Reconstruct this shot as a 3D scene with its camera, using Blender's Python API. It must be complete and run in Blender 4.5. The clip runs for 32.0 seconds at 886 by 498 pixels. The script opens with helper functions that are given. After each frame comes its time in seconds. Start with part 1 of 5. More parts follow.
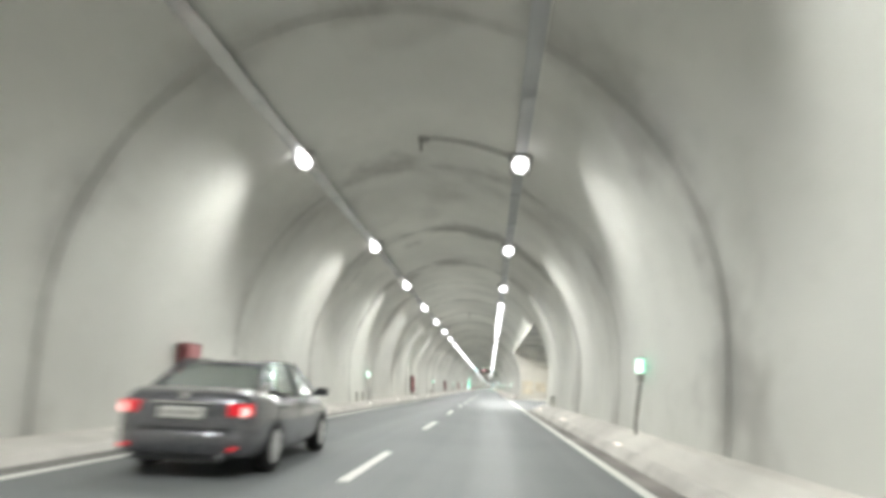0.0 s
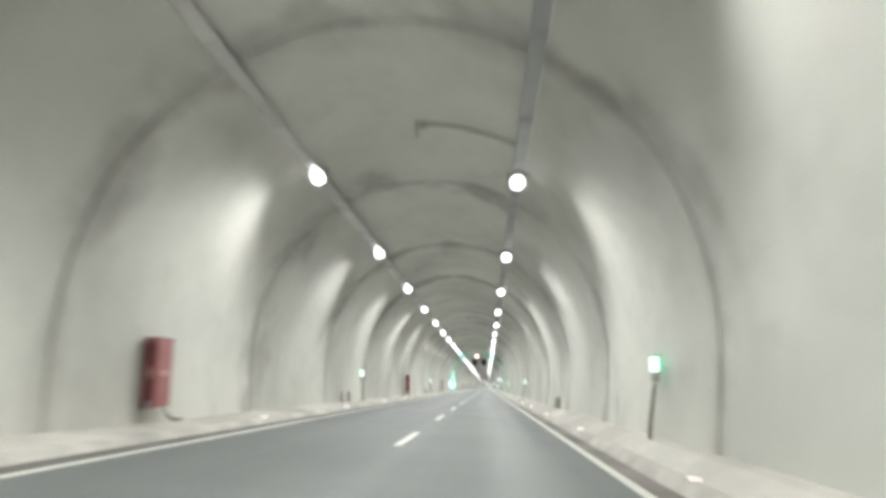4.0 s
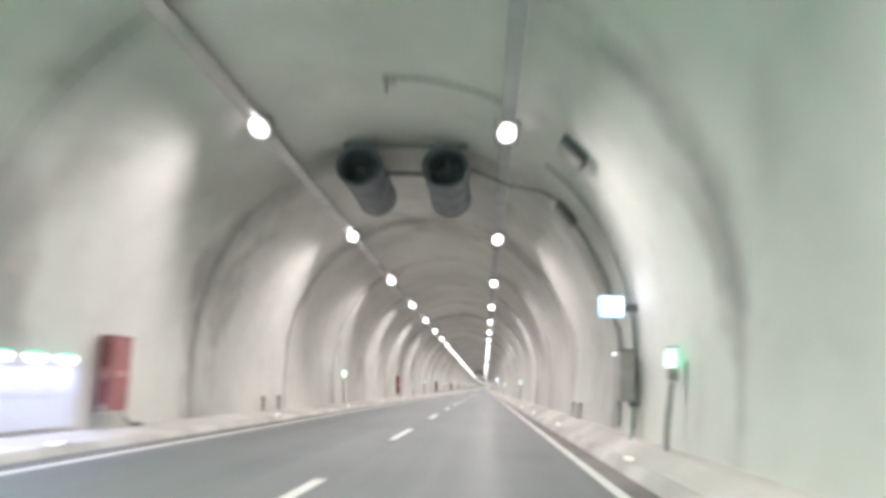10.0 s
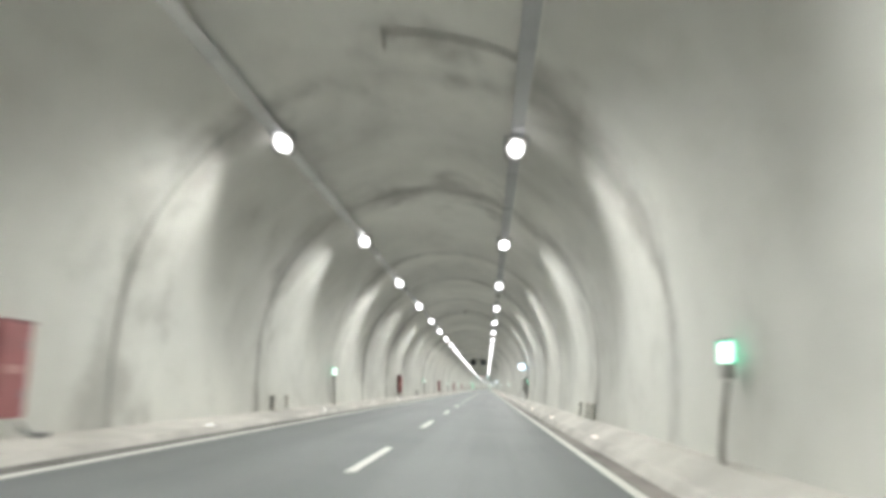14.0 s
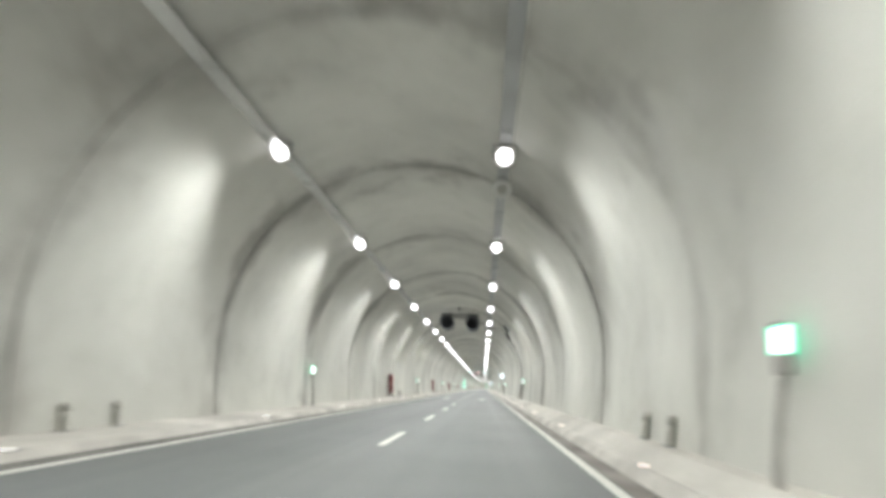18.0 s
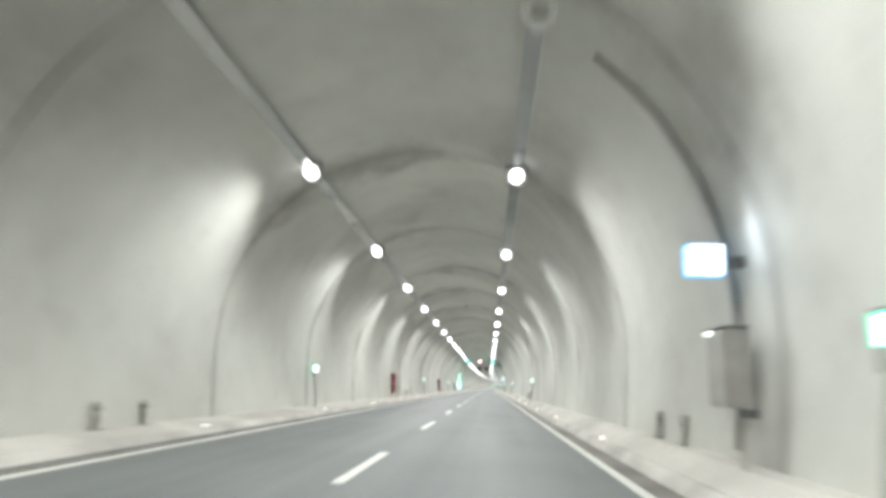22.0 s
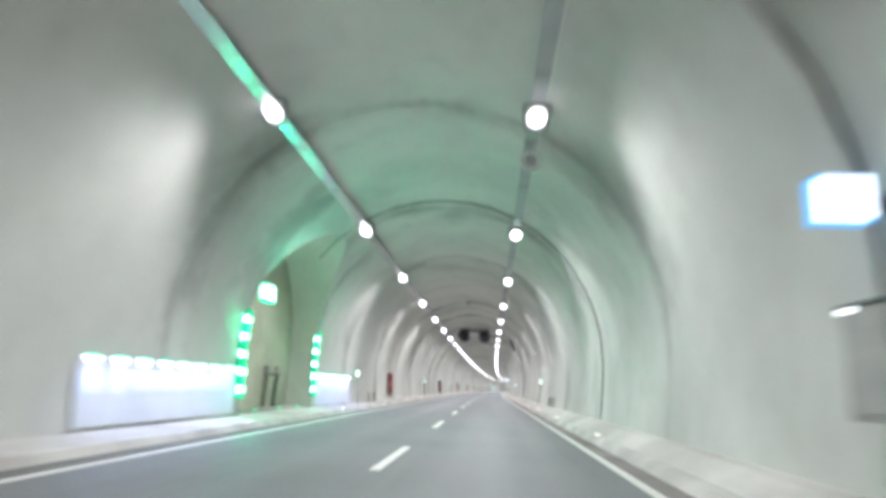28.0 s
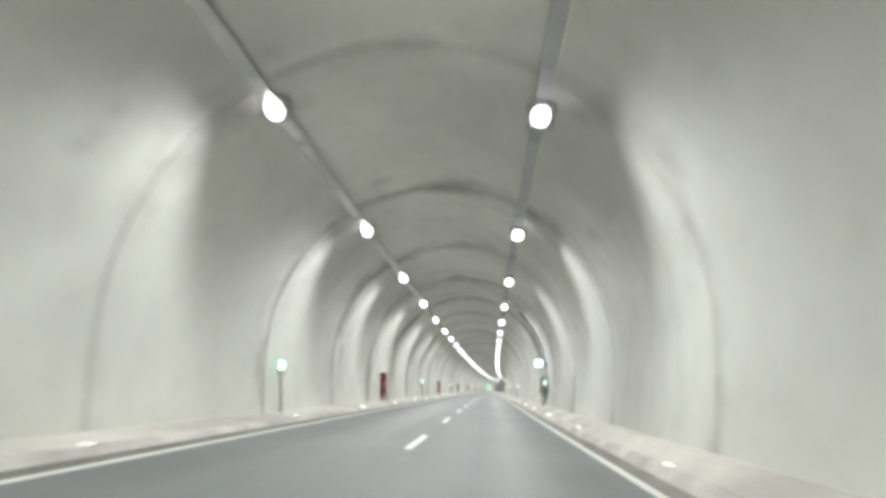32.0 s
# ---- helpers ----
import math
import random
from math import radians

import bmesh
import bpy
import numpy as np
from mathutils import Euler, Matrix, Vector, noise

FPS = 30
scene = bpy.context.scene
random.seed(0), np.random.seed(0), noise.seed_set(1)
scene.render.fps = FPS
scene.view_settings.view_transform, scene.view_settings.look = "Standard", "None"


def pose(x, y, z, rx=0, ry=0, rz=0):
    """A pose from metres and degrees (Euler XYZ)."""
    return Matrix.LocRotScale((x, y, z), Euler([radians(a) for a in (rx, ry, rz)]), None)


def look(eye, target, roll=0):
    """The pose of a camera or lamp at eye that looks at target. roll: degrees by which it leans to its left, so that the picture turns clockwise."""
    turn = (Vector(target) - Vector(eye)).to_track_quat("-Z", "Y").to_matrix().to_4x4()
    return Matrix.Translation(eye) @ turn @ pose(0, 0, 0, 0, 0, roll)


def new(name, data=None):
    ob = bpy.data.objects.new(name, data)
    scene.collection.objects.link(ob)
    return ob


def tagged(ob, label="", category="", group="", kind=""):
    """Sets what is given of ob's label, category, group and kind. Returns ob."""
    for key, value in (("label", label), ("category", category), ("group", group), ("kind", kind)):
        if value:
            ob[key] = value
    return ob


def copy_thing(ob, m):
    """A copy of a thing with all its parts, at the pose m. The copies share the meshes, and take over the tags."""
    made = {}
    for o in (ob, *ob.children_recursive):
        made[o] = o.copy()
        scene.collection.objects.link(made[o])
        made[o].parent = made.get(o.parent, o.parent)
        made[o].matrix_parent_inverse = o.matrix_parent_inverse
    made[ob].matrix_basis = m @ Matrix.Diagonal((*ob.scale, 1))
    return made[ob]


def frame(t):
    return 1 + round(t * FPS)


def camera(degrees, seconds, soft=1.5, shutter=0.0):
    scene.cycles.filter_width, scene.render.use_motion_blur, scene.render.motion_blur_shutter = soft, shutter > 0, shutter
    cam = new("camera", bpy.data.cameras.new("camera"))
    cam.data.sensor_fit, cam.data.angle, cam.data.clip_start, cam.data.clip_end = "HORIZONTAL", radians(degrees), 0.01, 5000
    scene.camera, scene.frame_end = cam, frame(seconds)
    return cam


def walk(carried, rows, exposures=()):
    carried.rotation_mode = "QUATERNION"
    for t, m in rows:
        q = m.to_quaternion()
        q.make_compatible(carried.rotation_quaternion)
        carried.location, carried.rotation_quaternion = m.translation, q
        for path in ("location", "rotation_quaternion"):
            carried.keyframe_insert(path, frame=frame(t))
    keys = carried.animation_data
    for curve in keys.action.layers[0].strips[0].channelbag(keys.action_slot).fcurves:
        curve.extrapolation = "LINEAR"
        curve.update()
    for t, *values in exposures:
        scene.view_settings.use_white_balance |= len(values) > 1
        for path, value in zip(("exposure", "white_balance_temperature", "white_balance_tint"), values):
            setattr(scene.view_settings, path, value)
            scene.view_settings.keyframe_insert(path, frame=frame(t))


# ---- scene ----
# ================= camera =================
cam = camera(72.0, 32.0, soft=4.3, shutter=0.45)

# the tunnel axis: straight, then a wide bend to the right
BEND, RADIUS = 800.0, 9000.0
S0, S1 = -84.0, 1390.0


def heading(s):
    return max(0.0, s - BEND) / RADIUS


# the bore is drawn on a plan whose unit is F metres, set out round the line that the driver's eye follows
F, LINE, EYE = 0.76, 1.65, 1.208


def at(x, s, z=0.0):
    """World place, in metres, of a point of the plan: x right of the road's middle, s along it, z up."""
    a, off = heading(s), max(0.0, s - BEND) ** 2 / (2 * RADIUS)
    return Vector((LINE + (off + x * math.cos(a) - LINE) * F, (s - x * math.sin(a)) * F, EYE + (z - EYE) * F))


def ground(x, z=0.0):
    """Plan x, z of a point given in metres from the road's middle and over the asphalt."""
    return LINE + (x - LINE) / F, EYE + (z - EYE) / F


def here(x, s, z=0.0, turn=0.0):
    """Pose of a thing standing at x, s, z; its y runs along the road."""
    return Matrix.Translation(at(x, s, z)) @ Matrix.Rotation(radians(turn) - heading(s), 4, "Z")


def plan(x, s, z=0.0):
    """As here(), for shapes drawn in units of the plan."""
    return here(x, s, z) @ Matrix.Scale(F, 4)


def on_road(x, s, z=0.0, turn=0.0):
    """Pose at x, z in metres over the asphalt, s along the plan."""
    px, pz = ground(x, z)
    return here(px, s, pz, turn)


# seconds, x, s, pitch, roll, yaw
ROWS = [
    (0, 1.642, -17.659, 12.584, -2.634, 4.277), (1, 1.500, 8.797, 12.627, -2.966, 4.274),
    (2, 1.524, 36.149, 12.635, -2.754, 3.685), (5, 1.606, 117.577, 12.540, -2.824, 4.137),
    (6, 1.542, 144.194, 12.664, -2.928, 3.870), (7, 1.633, 171.605, 12.710, -2.913, 3.544),
    (8, 1.786, 200.208, 12.707, -2.565, 3.709), (9, 1.873, 226.422, 12.721, -2.539, 3.736),
    (10, 1.931, 253.869, 12.690, -2.544, 3.786), (11, 1.946, 280.658, 12.732, -2.397, 4.054),
    (12, 1.886, 308.114, 12.594, -2.530, 4.012), (13, 1.796, 336.162, 12.720, -2.594, 4.007),
    (14, 1.726, 362.784, 12.641, -2.538, 4.004), (15, 1.712, 390.576, 12.691, -2.599, 3.900),
    (18, 1.924, 472.159, 12.634, -2.526, 3.730), (19, 1.954, 498.677, 12.576, -2.396, 3.835),
    (20, 1.935, 526.243, 12.702, -2.355, 3.940), (21, 1.856, 553.943, 12.670, -2.372, 4.139),
    (22, 1.674, 580.405, 12.556, -2.516, 4.217), (23, 1.613, 607.611, 12.607, -2.495, 4.257),
    (24, 1.438, 634.236, 12.649, -2.862, 4.245), (27, 1.466, 716.282, 12.719, -2.762, 4.032),
    (28, 1.434, 743.937, 12.678, -2.844, 4.211), (29, 1.364, 770.938, 12.665, -2.949, 4.171),
    (30, 1.314, 798.956, 12.743, -2.905, 4.296), (31, 1.291, 826.798, 12.642, -2.820, 4.233),
    (32, 1.333, 854.109, 12.739, -3.000, 3.976),
]
walk(cam, [(t, pose(*at(LINE + (x - LINE) * 0.88 / F, s, EYE), 90 + p, r, yaw - math.degrees(heading(s)))) for t, x, s, p, r, yaw in ROWS],
     exposures=[(0, 0.0, 6500, 10), (0.9, -0.06, 6500, 10), (1.5, 0.0, 6400, 10), (1.9, -0.25, 6500, 10), (2.6, -0.22, 6500, 10), (4.2, -0.04, 6500, 10), (6, 0.04, 6500, 10),
                (7, 0.16, 6350, 10), (8, -0.02, 6350, 10), (9, -0.24, 6300, 19), (10, -0.06, 6650, 21), (11, -0.03, 6700, 14), (12, 0.02, 6200, 15),
                (13, -0.06, 6350, 12), (14, -0.06, 6500, 10), (15, 0.0, 6300, 12), (18, -0.04, 6500, 10), (20, 0.04, 6450, 10), (21, 0.1, 6400, 10), (22, 0.02, 6400, 10), (23, 0.04, 6500, 10),
                (24, 0.12, 6500, 10), (26.5, 0.0, 6400, 10), (28, -0.18, 6180, 17), (29, -0.2, 6550, 29), (30, 0.02, 6500, 10), (31, 0.02, 6450, 10), (32, 0.0, 6400, 10)])

# ================= light =================
world = bpy.data.worlds.new("world")
scene.world = world
world.use_nodes = True
world.node_tree.nodes["Background"].inputs[0].default_value = (0.05, 0.05, 0.05, 1)
world.node_tree.nodes["Background"].inputs[1].default_value = 0.0

LAMP_STEP = 12.227
LAMP_L, LAMP_R = (-4.37, 7.86), (2.39, 7.97)
LAMP_POWER = 1285.0


def spot(name, place, aim, power, colour, cone=150, blend=0.2, radius=0.2):
    data = bpy.data.lights.new(name, "SPOT")
    data.energy, data.color, data.spot_size, data.spot_blend, data.shadow_soft_size = power * F * F, colour, radians(cone), blend, radius * F
    ob = new(name, data)
    ob.matrix_world = look(place, aim)
    return ob


def strip(name, place, aim, sx, sy, power, colour):
    data = bpy.data.lights.new(name, "AREA")
    data.shape, data.size, data.size_y, data.energy, data.color = "RECTANGLE", sx * F, sy * F, power * F * F, colour
    ob = new(name, data)
    ob.matrix_world = look(place, aim)
    return ob


# ================= materials =================
class Nodes:
    def __init__(self, name):
        self.mat = bpy.data.materials.new(name)
        self.mat.use_nodes = True
        self.tree = self.mat.node_tree
        self.out = self.tree.nodes["Material Output"]
        self.bsdf = self.tree.nodes["Principled BSDF"]

    def add(self, kind):
        return self.tree.nodes.new(kind)

    def link(self, a, b):
        self.tree.links.new(a, b)

    def coords(self, scale=(1, 1, 1), source="Position"):
        if source == "Position":
            src = self.add("ShaderNodeNewGeometry").outputs["Position"]
        else:
            src = self.add("ShaderNodeTexCoord").outputs[source]
        m = self.add("ShaderNodeMapping")
        m.inputs["Scale"].default_value = scale
        self.link(src, m.inputs["Vector"])
        return m.outputs["Vector"]

    def noise(self, vec, scale, detail=4.0, rough=0.55):
        n = self.add("ShaderNodeTexNoise")
        n.inputs["Scale"].default_value, n.inputs["Detail"].default_value, n.inputs["Roughness"].default_value = scale, detail, rough
        self.link(vec, n.inputs["Vector"])
        return n.outputs["Fac"]

    def span(self, val, a, b, c, d):
        n = self.add("ShaderNodeMapRange")
        n.interpolation_type = "SMOOTHSTEP"
        for i, v in zip((1, 2, 3, 4), (a, b, c, d)):
            n.inputs[i].default_value = v
        self.link(val, n.inputs[0])
        return n.outputs[0]

    def math(self, op, a, b):
        n = self.add("ShaderNodeMath")
        n.operation = op
        for i, v in ((0, a), (1, b)):
            if isinstance(v, (int, float)):
                n.inputs[i].default_value = v
            else:
                self.link(v, n.inputs[i])
        return n.outputs[0]

    def mix(self, fac, a, b, blend="MIX"):
        n = self.add("ShaderNodeMix")
        n.data_type, n.blend_type = "RGBA", blend
        for i, v in ((0, fac), (6, a), (7, b)):
            if isinstance(v, (int, float)):
                n.inputs[i].default_value = v
            elif isinstance(v, tuple):
                n.inputs[i].default_value = (*v, 1)
            else:
                self.link(v, n.inputs[i])
        return n.outputs[2]

    def bump(self, height, strength, distance=0.01):
        n = self.add("ShaderNodeBump")
        n.inputs["Strength"].default_value, n.inputs["Distance"].default_value = strength, distance
        self.link(height, n.inputs["Height"])
        self.link(n.outputs[0], self.bsdf.inputs["Normal"])


def surface(name, colour, rough=0.6, metal=0.0, vary=0.15, scale=3.0, fine=40.0, bump=0.15, source="Position", dirt=None):
    """A plain material with stains and grain at two scales."""
    n = Nodes(name)
    vec = n.coords(source=source)
    big, small = n.noise(vec, scale), n.noise(vec, fine, 2.0)
    dark = tuple(c * (1 - vary) for c in colour)
    light = tuple(min(1, c * (1 + vary)) for c in colour)
    col = n.mix(n.span(big, 0.3, 0.7, 0, 1), dark, light)
    col = n.mix(n.span(small, 0.35, 0.75, 0, 0.35), col, dirt or dark)
    n.link(col, n.bsdf.inputs["Base Color"])
    n.link(n.span(small, 0.2, 0.8, max(0.05, rough - 0.1), min(1, rough + 0.12)), n.bsdf.inputs["Roughness"])
    n.bsdf.inputs["Metallic"].default_value = metal
    if bump:
        n.bump(small, bump)
    return n.mat


def glow(name, colour, strength):
    n = Nodes(name)
    n.bsdf.inputs["Base Color"].default_value = (*[min(0.8, c) for c in colour], 1)
    n.bsdf.inputs["Roughness"].default_value = 0.3
    n.bsdf.inputs["Emission Color"].default_value = (*colour, 1)
    n.bsdf.inputs["Emission Strength"].default_value = strength
    return n.mat


def lining_material(name, base, low=0.6, high=1.9):
    """Cast concrete lining: cloudy stains, drip streaks, formwork seams, soot and leaks along the block joints."""
    n = Nodes(name)
    uv = n.add("ShaderNodeTexCoord").outputs["UV"]
    sep = n.add("ShaderNodeSeparateXYZ")
    n.link(uv, sep.inputs[0])
    along, up = sep.outputs[0], sep.outputs[1]
    pos = n.coords()
    streak = n.coords((0.9, 0.9, 0.10))
    cloud, mid, fine = n.noise(pos, 0.16, 4.0, 0.55), n.noise(pos, 1.3, 5.0, 0.6), n.noise(pos, 22.0, 3.0)
    drip = n.noise(streak, 1.1, 5.0, 0.65)
    light, dark = tuple(c * 1.1 for c in base), tuple(c * 0.82 for c in base)
    col = n.mix(n.span(cloud, 0.32, 0.66, 0, 1), dark, light)
    col = n.mix(n.span(mid, 0.5, 0.75, 0, 0.22), col, tuple(c * f for c, f in zip(base, (0.66, 0.66, 0.64))))
    col = n.mix(n.span(drip, 0.56, 0.78, 0, 0.17), col, tuple(c * f for c, f in zip(base, (0.62, 0.60, 0.55))))
    # leaks that seep out of the joint, uneven in width
    wide = n.span(n.noise(pos, 0.5, 3.0, 0.5), 0.3, 0.75, 0.18, 1.7)
    wide = n.math("MULTIPLY", wide, n.span(up, 3.0, 7.0, low, high))
    seep = n.math("DIVIDE", along, wide)
    leak = n.span(seep, 0.0, 1.0, 0.55, 0.0)
    leak = n.math("MULTIPLY", leak, n.span(drip, 0.35, 0.6, 0.35, 1.0))
    leak = n.math("MULTIPLY", leak, n.span(n.noise(pos, 0.22, 5.0, 0.7), 0.38, 0.66, 0.25, 1.15))
    col = n.mix(leak, col, (0.17, 0.163, 0.145))
    # ragged damp and soot stains creeping out of the joints
    rag = n.math("SUBTRACT", n.noise(n.coords((1.0, 1.0, 0.7)), 0.45, 4.0, 0.58), n.math("MULTIPLY", along, 0.075))
    rag = n.math("MULTIPLY", n.span(rag, 0.40, 0.60, 0.0, 0.6), n.span(n.noise(pos, 0.11, 2.0, 0.5), 0.38, 0.56, 0.08, 1.0))
    col = n.mix(rag, col, (0.22, 0.21, 0.19))
    # soot smudges and run-down blotches with ragged edges
    warp = n.add("ShaderNodeTexNoise")
    warp.inputs["Scale"].default_value, warp.inputs["Detail"].default_value, warp.inputs["Roughness"].default_value = 0.22, 4.0, 0.55
    warp.inputs["Distortion"].default_value = 1.4
    n.link(n.coords((1.0, 0.75, 0.8)), warp.inputs["Vector"])
    smudge = n.math("MULTIPLY", n.span(warp.outputs["Fac"], 0.50, 0.74, 0.0, 0.42), n.span(cloud, 0.35, 0.6, 1.0, 0.25))
    # heavier high on the wall, also toning down over-bright lamplight there
    smudge = n.math("MULTIPLY", smudge, n.span(up, 3.5, 7.0, low, 0.75 * high))
    col = n.mix(smudge, col, (0.30, 0.28, 0.255))
    rnd = n.add("ShaderNodeObjectInfo").outputs["Random"]
    col = n.mix(n.span(rnd, 0, 1, 0.0, 0.16), col, tuple(c * 0.8 for c in base))
    col = n.mix(n.span(fine, 0.4, 0.8, 0, 0.12), col, dark)
    n.link(col, n.bsdf.inputs["Base Color"])
    n.link(n.span(mid, 0.3, 0.7, 0.55, 0.82), n.bsdf.inputs["Roughness"])
    # horizontal formwork seams, each about two metres of arc
    saw = n.math("PINGPONG", up, 1.05)
    seam = n.span(saw, 0.0, 0.03, 1.0, 0.0)
    relief = n.math("SUBTRACT", n.math("ADD", n.math("MULTIPLY", mid, 0.8), n.math("MULTIPLY", fine, 0.25)), n.math("MULTIPLY", seam, 0.06))
    n.bump(relief, 0.35, 0.03)
    return n.mat


CONCRETE = lining_material("lining_concrete", (0.68, 0.675, 0.628))
# same lining, made paler to make up for weak light on the vault
VAULT = lining_material("vault_concrete", (0.77, 0.765, 0.715), 1.0, 1.0)
BACKING = surface("joint_backing", (0.10, 0.10, 0.095), 0.9)
ROUGH_WALL = surface("sprayed_concrete", (0.71, 0.69, 0.635), 0.85, vary=0.07, scale=0.8, fine=9.0, bump=0.9)
BAY_ROOF = surface("bay_soffit_concrete", (0.76, 0.75, 0.71), 0.8, vary=0.25, scale=0.5, fine=8.0, bump=0.5)


def asphalt_material():
    n = Nodes("asphalt")
    pos = n.coords()
    lane = n.coords((0.9, 0.02, 1))
    big, mid, grain, track = n.noise(pos, 0.25, 4.0), n.noise(pos, 2.0, 5.0, 0.65), n.noise(pos, 90.0, 2.0), n.noise(lane, 1.0, 3.0)
    col = n.mix(n.span(big, 0.3, 0.7, 0, 1), (0.158, 0.169, 0.172), (0.190, 0.202, 0.205))
    col = n.mix(n.span(track, 0.40, 0.68, 0, 0.45), col, (0.172, 0.184, 0.186))
    col = n.mix(n.span(mid, 0.52, 0.75, 0, 0.3), col, (0.115, 0.123, 0.126))
    col = n.mix(n.span(grain, 0.45, 0.75, 0, 0.5), col, (0.16, 0.165, 0.165))
    n.link(col, n.bsdf.inputs["Base Color"])
    n.link(n.span(track, 0.35, 0.65, 0.69, 0.58), n.bsdf.inputs["Roughness"])
    n.bsdf.inputs["Specular IOR Level"].default_value = 0.5
    n.bump(grain, 0.4, 0.006)
    return n.mat


ASPHALT = asphalt_material()


def paint_material():
    n = Nodes("road_paint")
    pos = n.coords()
    wear, grain = n.noise(pos, 3.0, 5.0, 0.7), n.noise(pos, 60.0, 2.0)
    col = n.mix(n.span(wear, 0.58, 0.74, 0, 0.75), (0.80, 0.79, 0.75), (0.22, 0.22, 0.215))
    col = n.mix(n.span(grain, 0.5, 0.8, 0, 0.3), col, (0.45, 0.44, 0.42))
    n.link(col, n.bsdf.inputs["Base Color"])
    n.bsdf.inputs["Roughness"].default_value = 0.55
    n.bump(grain, 0.3, 0.004)
    return n.mat


PAINT = paint_material()
KERB = surface("kerb_concrete", (0.58, 0.555, 0.515), 0.8, vary=0.25, scale=0.7, fine=18.0, bump=0.4)
DUSTY_GUTTER = surface("dusty_gutter", (0.20, 0.195, 0.18), 0.85, vary=0.25, scale=0.6, fine=14.0, bump=0.4)
GUTTER = surface("gutter_dirt", (0.26, 0.238, 0.22), 0.85, vary=0.3, scale=0.6, fine=14.0, bump=0.4)
WALKWAY = surface("walkway_screed", (0.61, 0.585, 0.54), 0.82, vary=0.2, scale=0.35, fine=10.0, bump=0.4)
GALV = surface("galvanised_steel", (0.42, 0.43, 0.43), 0.42, 0.75, source="Object")
TRAY = surface("cable_tray_steel", (0.52, 0.53, 0.525), 0.27, 0.8, vary=0.08, scale=0.6, bump=0.04)
TRAY_DULL = surface("dull_cable_tray_steel", (0.52, 0.53, 0.53), 0.68, 0.15, vary=0.12, scale=0.6)
GREY = surface("grey_enamel", (0.40, 0.39, 0.365), 0.5, source="Object")
DUCTGREY = surface("weathered_duct_steel", (0.52, 0.51, 0.475), 0.7, source="Object")
DUCTBROWN = surface("dusty_brown_conduit", (0.43, 0.42, 0.39), 0.8, source="Object")
DARKGREY = surface("dark_grey_enamel", (0.16, 0.16, 0.16), 0.5, source="Object")
BLACK = surface("black_enamel", (0.025, 0.026, 0.028), 0.4, source="Object")
FANBLUE = surface("fan_casing_steel", (0.185, 0.20, 0.22), 0.5, 0.1, vary=0.2, source="Object")
FANDARK = surface("fan_throat", (0.19, 0.195, 0.21), 0.7, source="Object")
CABLEGREY = surface("dusty_grey_cable", (0.24, 0.235, 0.22), 0.7, source="Object")
CABLE = surface("black_cable", (0.05, 0.05, 0.05), 0.6, source="Object")
RED = surface("red_enamel", (0.40, 0.15, 0.15), 0.5, source="Object", vary=0.12)
PINK_LABEL = surface("faded_label", (0.56, 0.30, 0.27), 0.5, source="Object", vary=0.06)
DARKRED = surface("dark_red_enamel", (0.24, 0.07, 0.075), 0.45, source="Object")
WHITE = surface("white_label", (0.75, 0.74, 0.70), 0.5, source="Object", vary=0.06)
HORN_WHITE = surface("white_horn_enamel", (0.88, 0.88, 0.86), 0.5, source="Object", vary=0.03)
STUBGREY = surface("pale_duct_concrete", (0.64, 0.63, 0.585), 0.8, source="Object")
DULLRED = surface("faded_red_plastic", (0.48, 0.17, 0.12), 0.6, source="Object")
ORANGE = surface("orange_plastic", (0.70, 0.11, 0.07), 0.5, source="Object")
RUBBER = surface("tyre_rubber", (0.02, 0.02, 0.02), 0.8, source="Object")
LAMP_GLOW = glow("lamp_glass_lit", (1.0, 0.985, 1.0), 7.0)
GREEN_GLOW = glow("green_light", (0.0, 0.72, 0.34), 1.5)
GREEN_EDGE = glow("green_sign_edge", (0.0, 0.75, 0.42), 1.0)
SIGN_WHITE = glow("sign_white_lit", (0.90, 1.0, 0.95), 2.2)
BAY_GREEN = glow("bay_sign_green_lit", (0.08, 1.0, 0.52), 1.1)
BLUE_WHITE = glow("panel_white_lit", (0.86, 0.95, 1.0), 3.0)
BLUE_EDGE = glow("panel_blue_lit", (0.05, 0.42, 0.85), 1.2)
ARROW_GLOW = glow("signal_green_lit", (0.40, 1.0, 0.92), 1.5)
RED_GLOW = glow("signal_red_lit", (1.0, 0.40, 0.46), 0.85)
SIG_WHITE = glow("signal_white_lit", (1.0, 0.93, 0.94), 8.0)
STUD_WHITE = glow("stud_white_lit", (1.0, 0.98, 0.92), 1.6)
STUD_RED = glow("stud_pink_lit", (1.0, 0.80, 0.74), 1.6)
LED_COOL = glow("led_cool_lit", (0.80, 0.90, 1.0), 4.0)
TAIL = glow("tail_light_lit", (0.8, 0.02, 0.035), 0.34)
TAIL_CORE = glow("tail_light_core", (1.0, 0.50, 0.46), 1.5)
PANEL = surface("white_cladding", (0.74, 0.77, 0.82), 0.72, vary=0.06, scale=0.8)

# ================= mesh helpers =================


def mesh_of(name, bm, mat, smooth=False):
    me = bpy.data.meshes.new(name)
    bm.normal_update()
    bm.to_mesh(me)
    bm.free()
    for m in (mat if isinstance(mat, (list, tuple)) else [mat]):
        me.materials.append(m)
    if smooth:
        me.polygons.foreach_set("use_smooth", [True] * len(me.polygons))
    return me


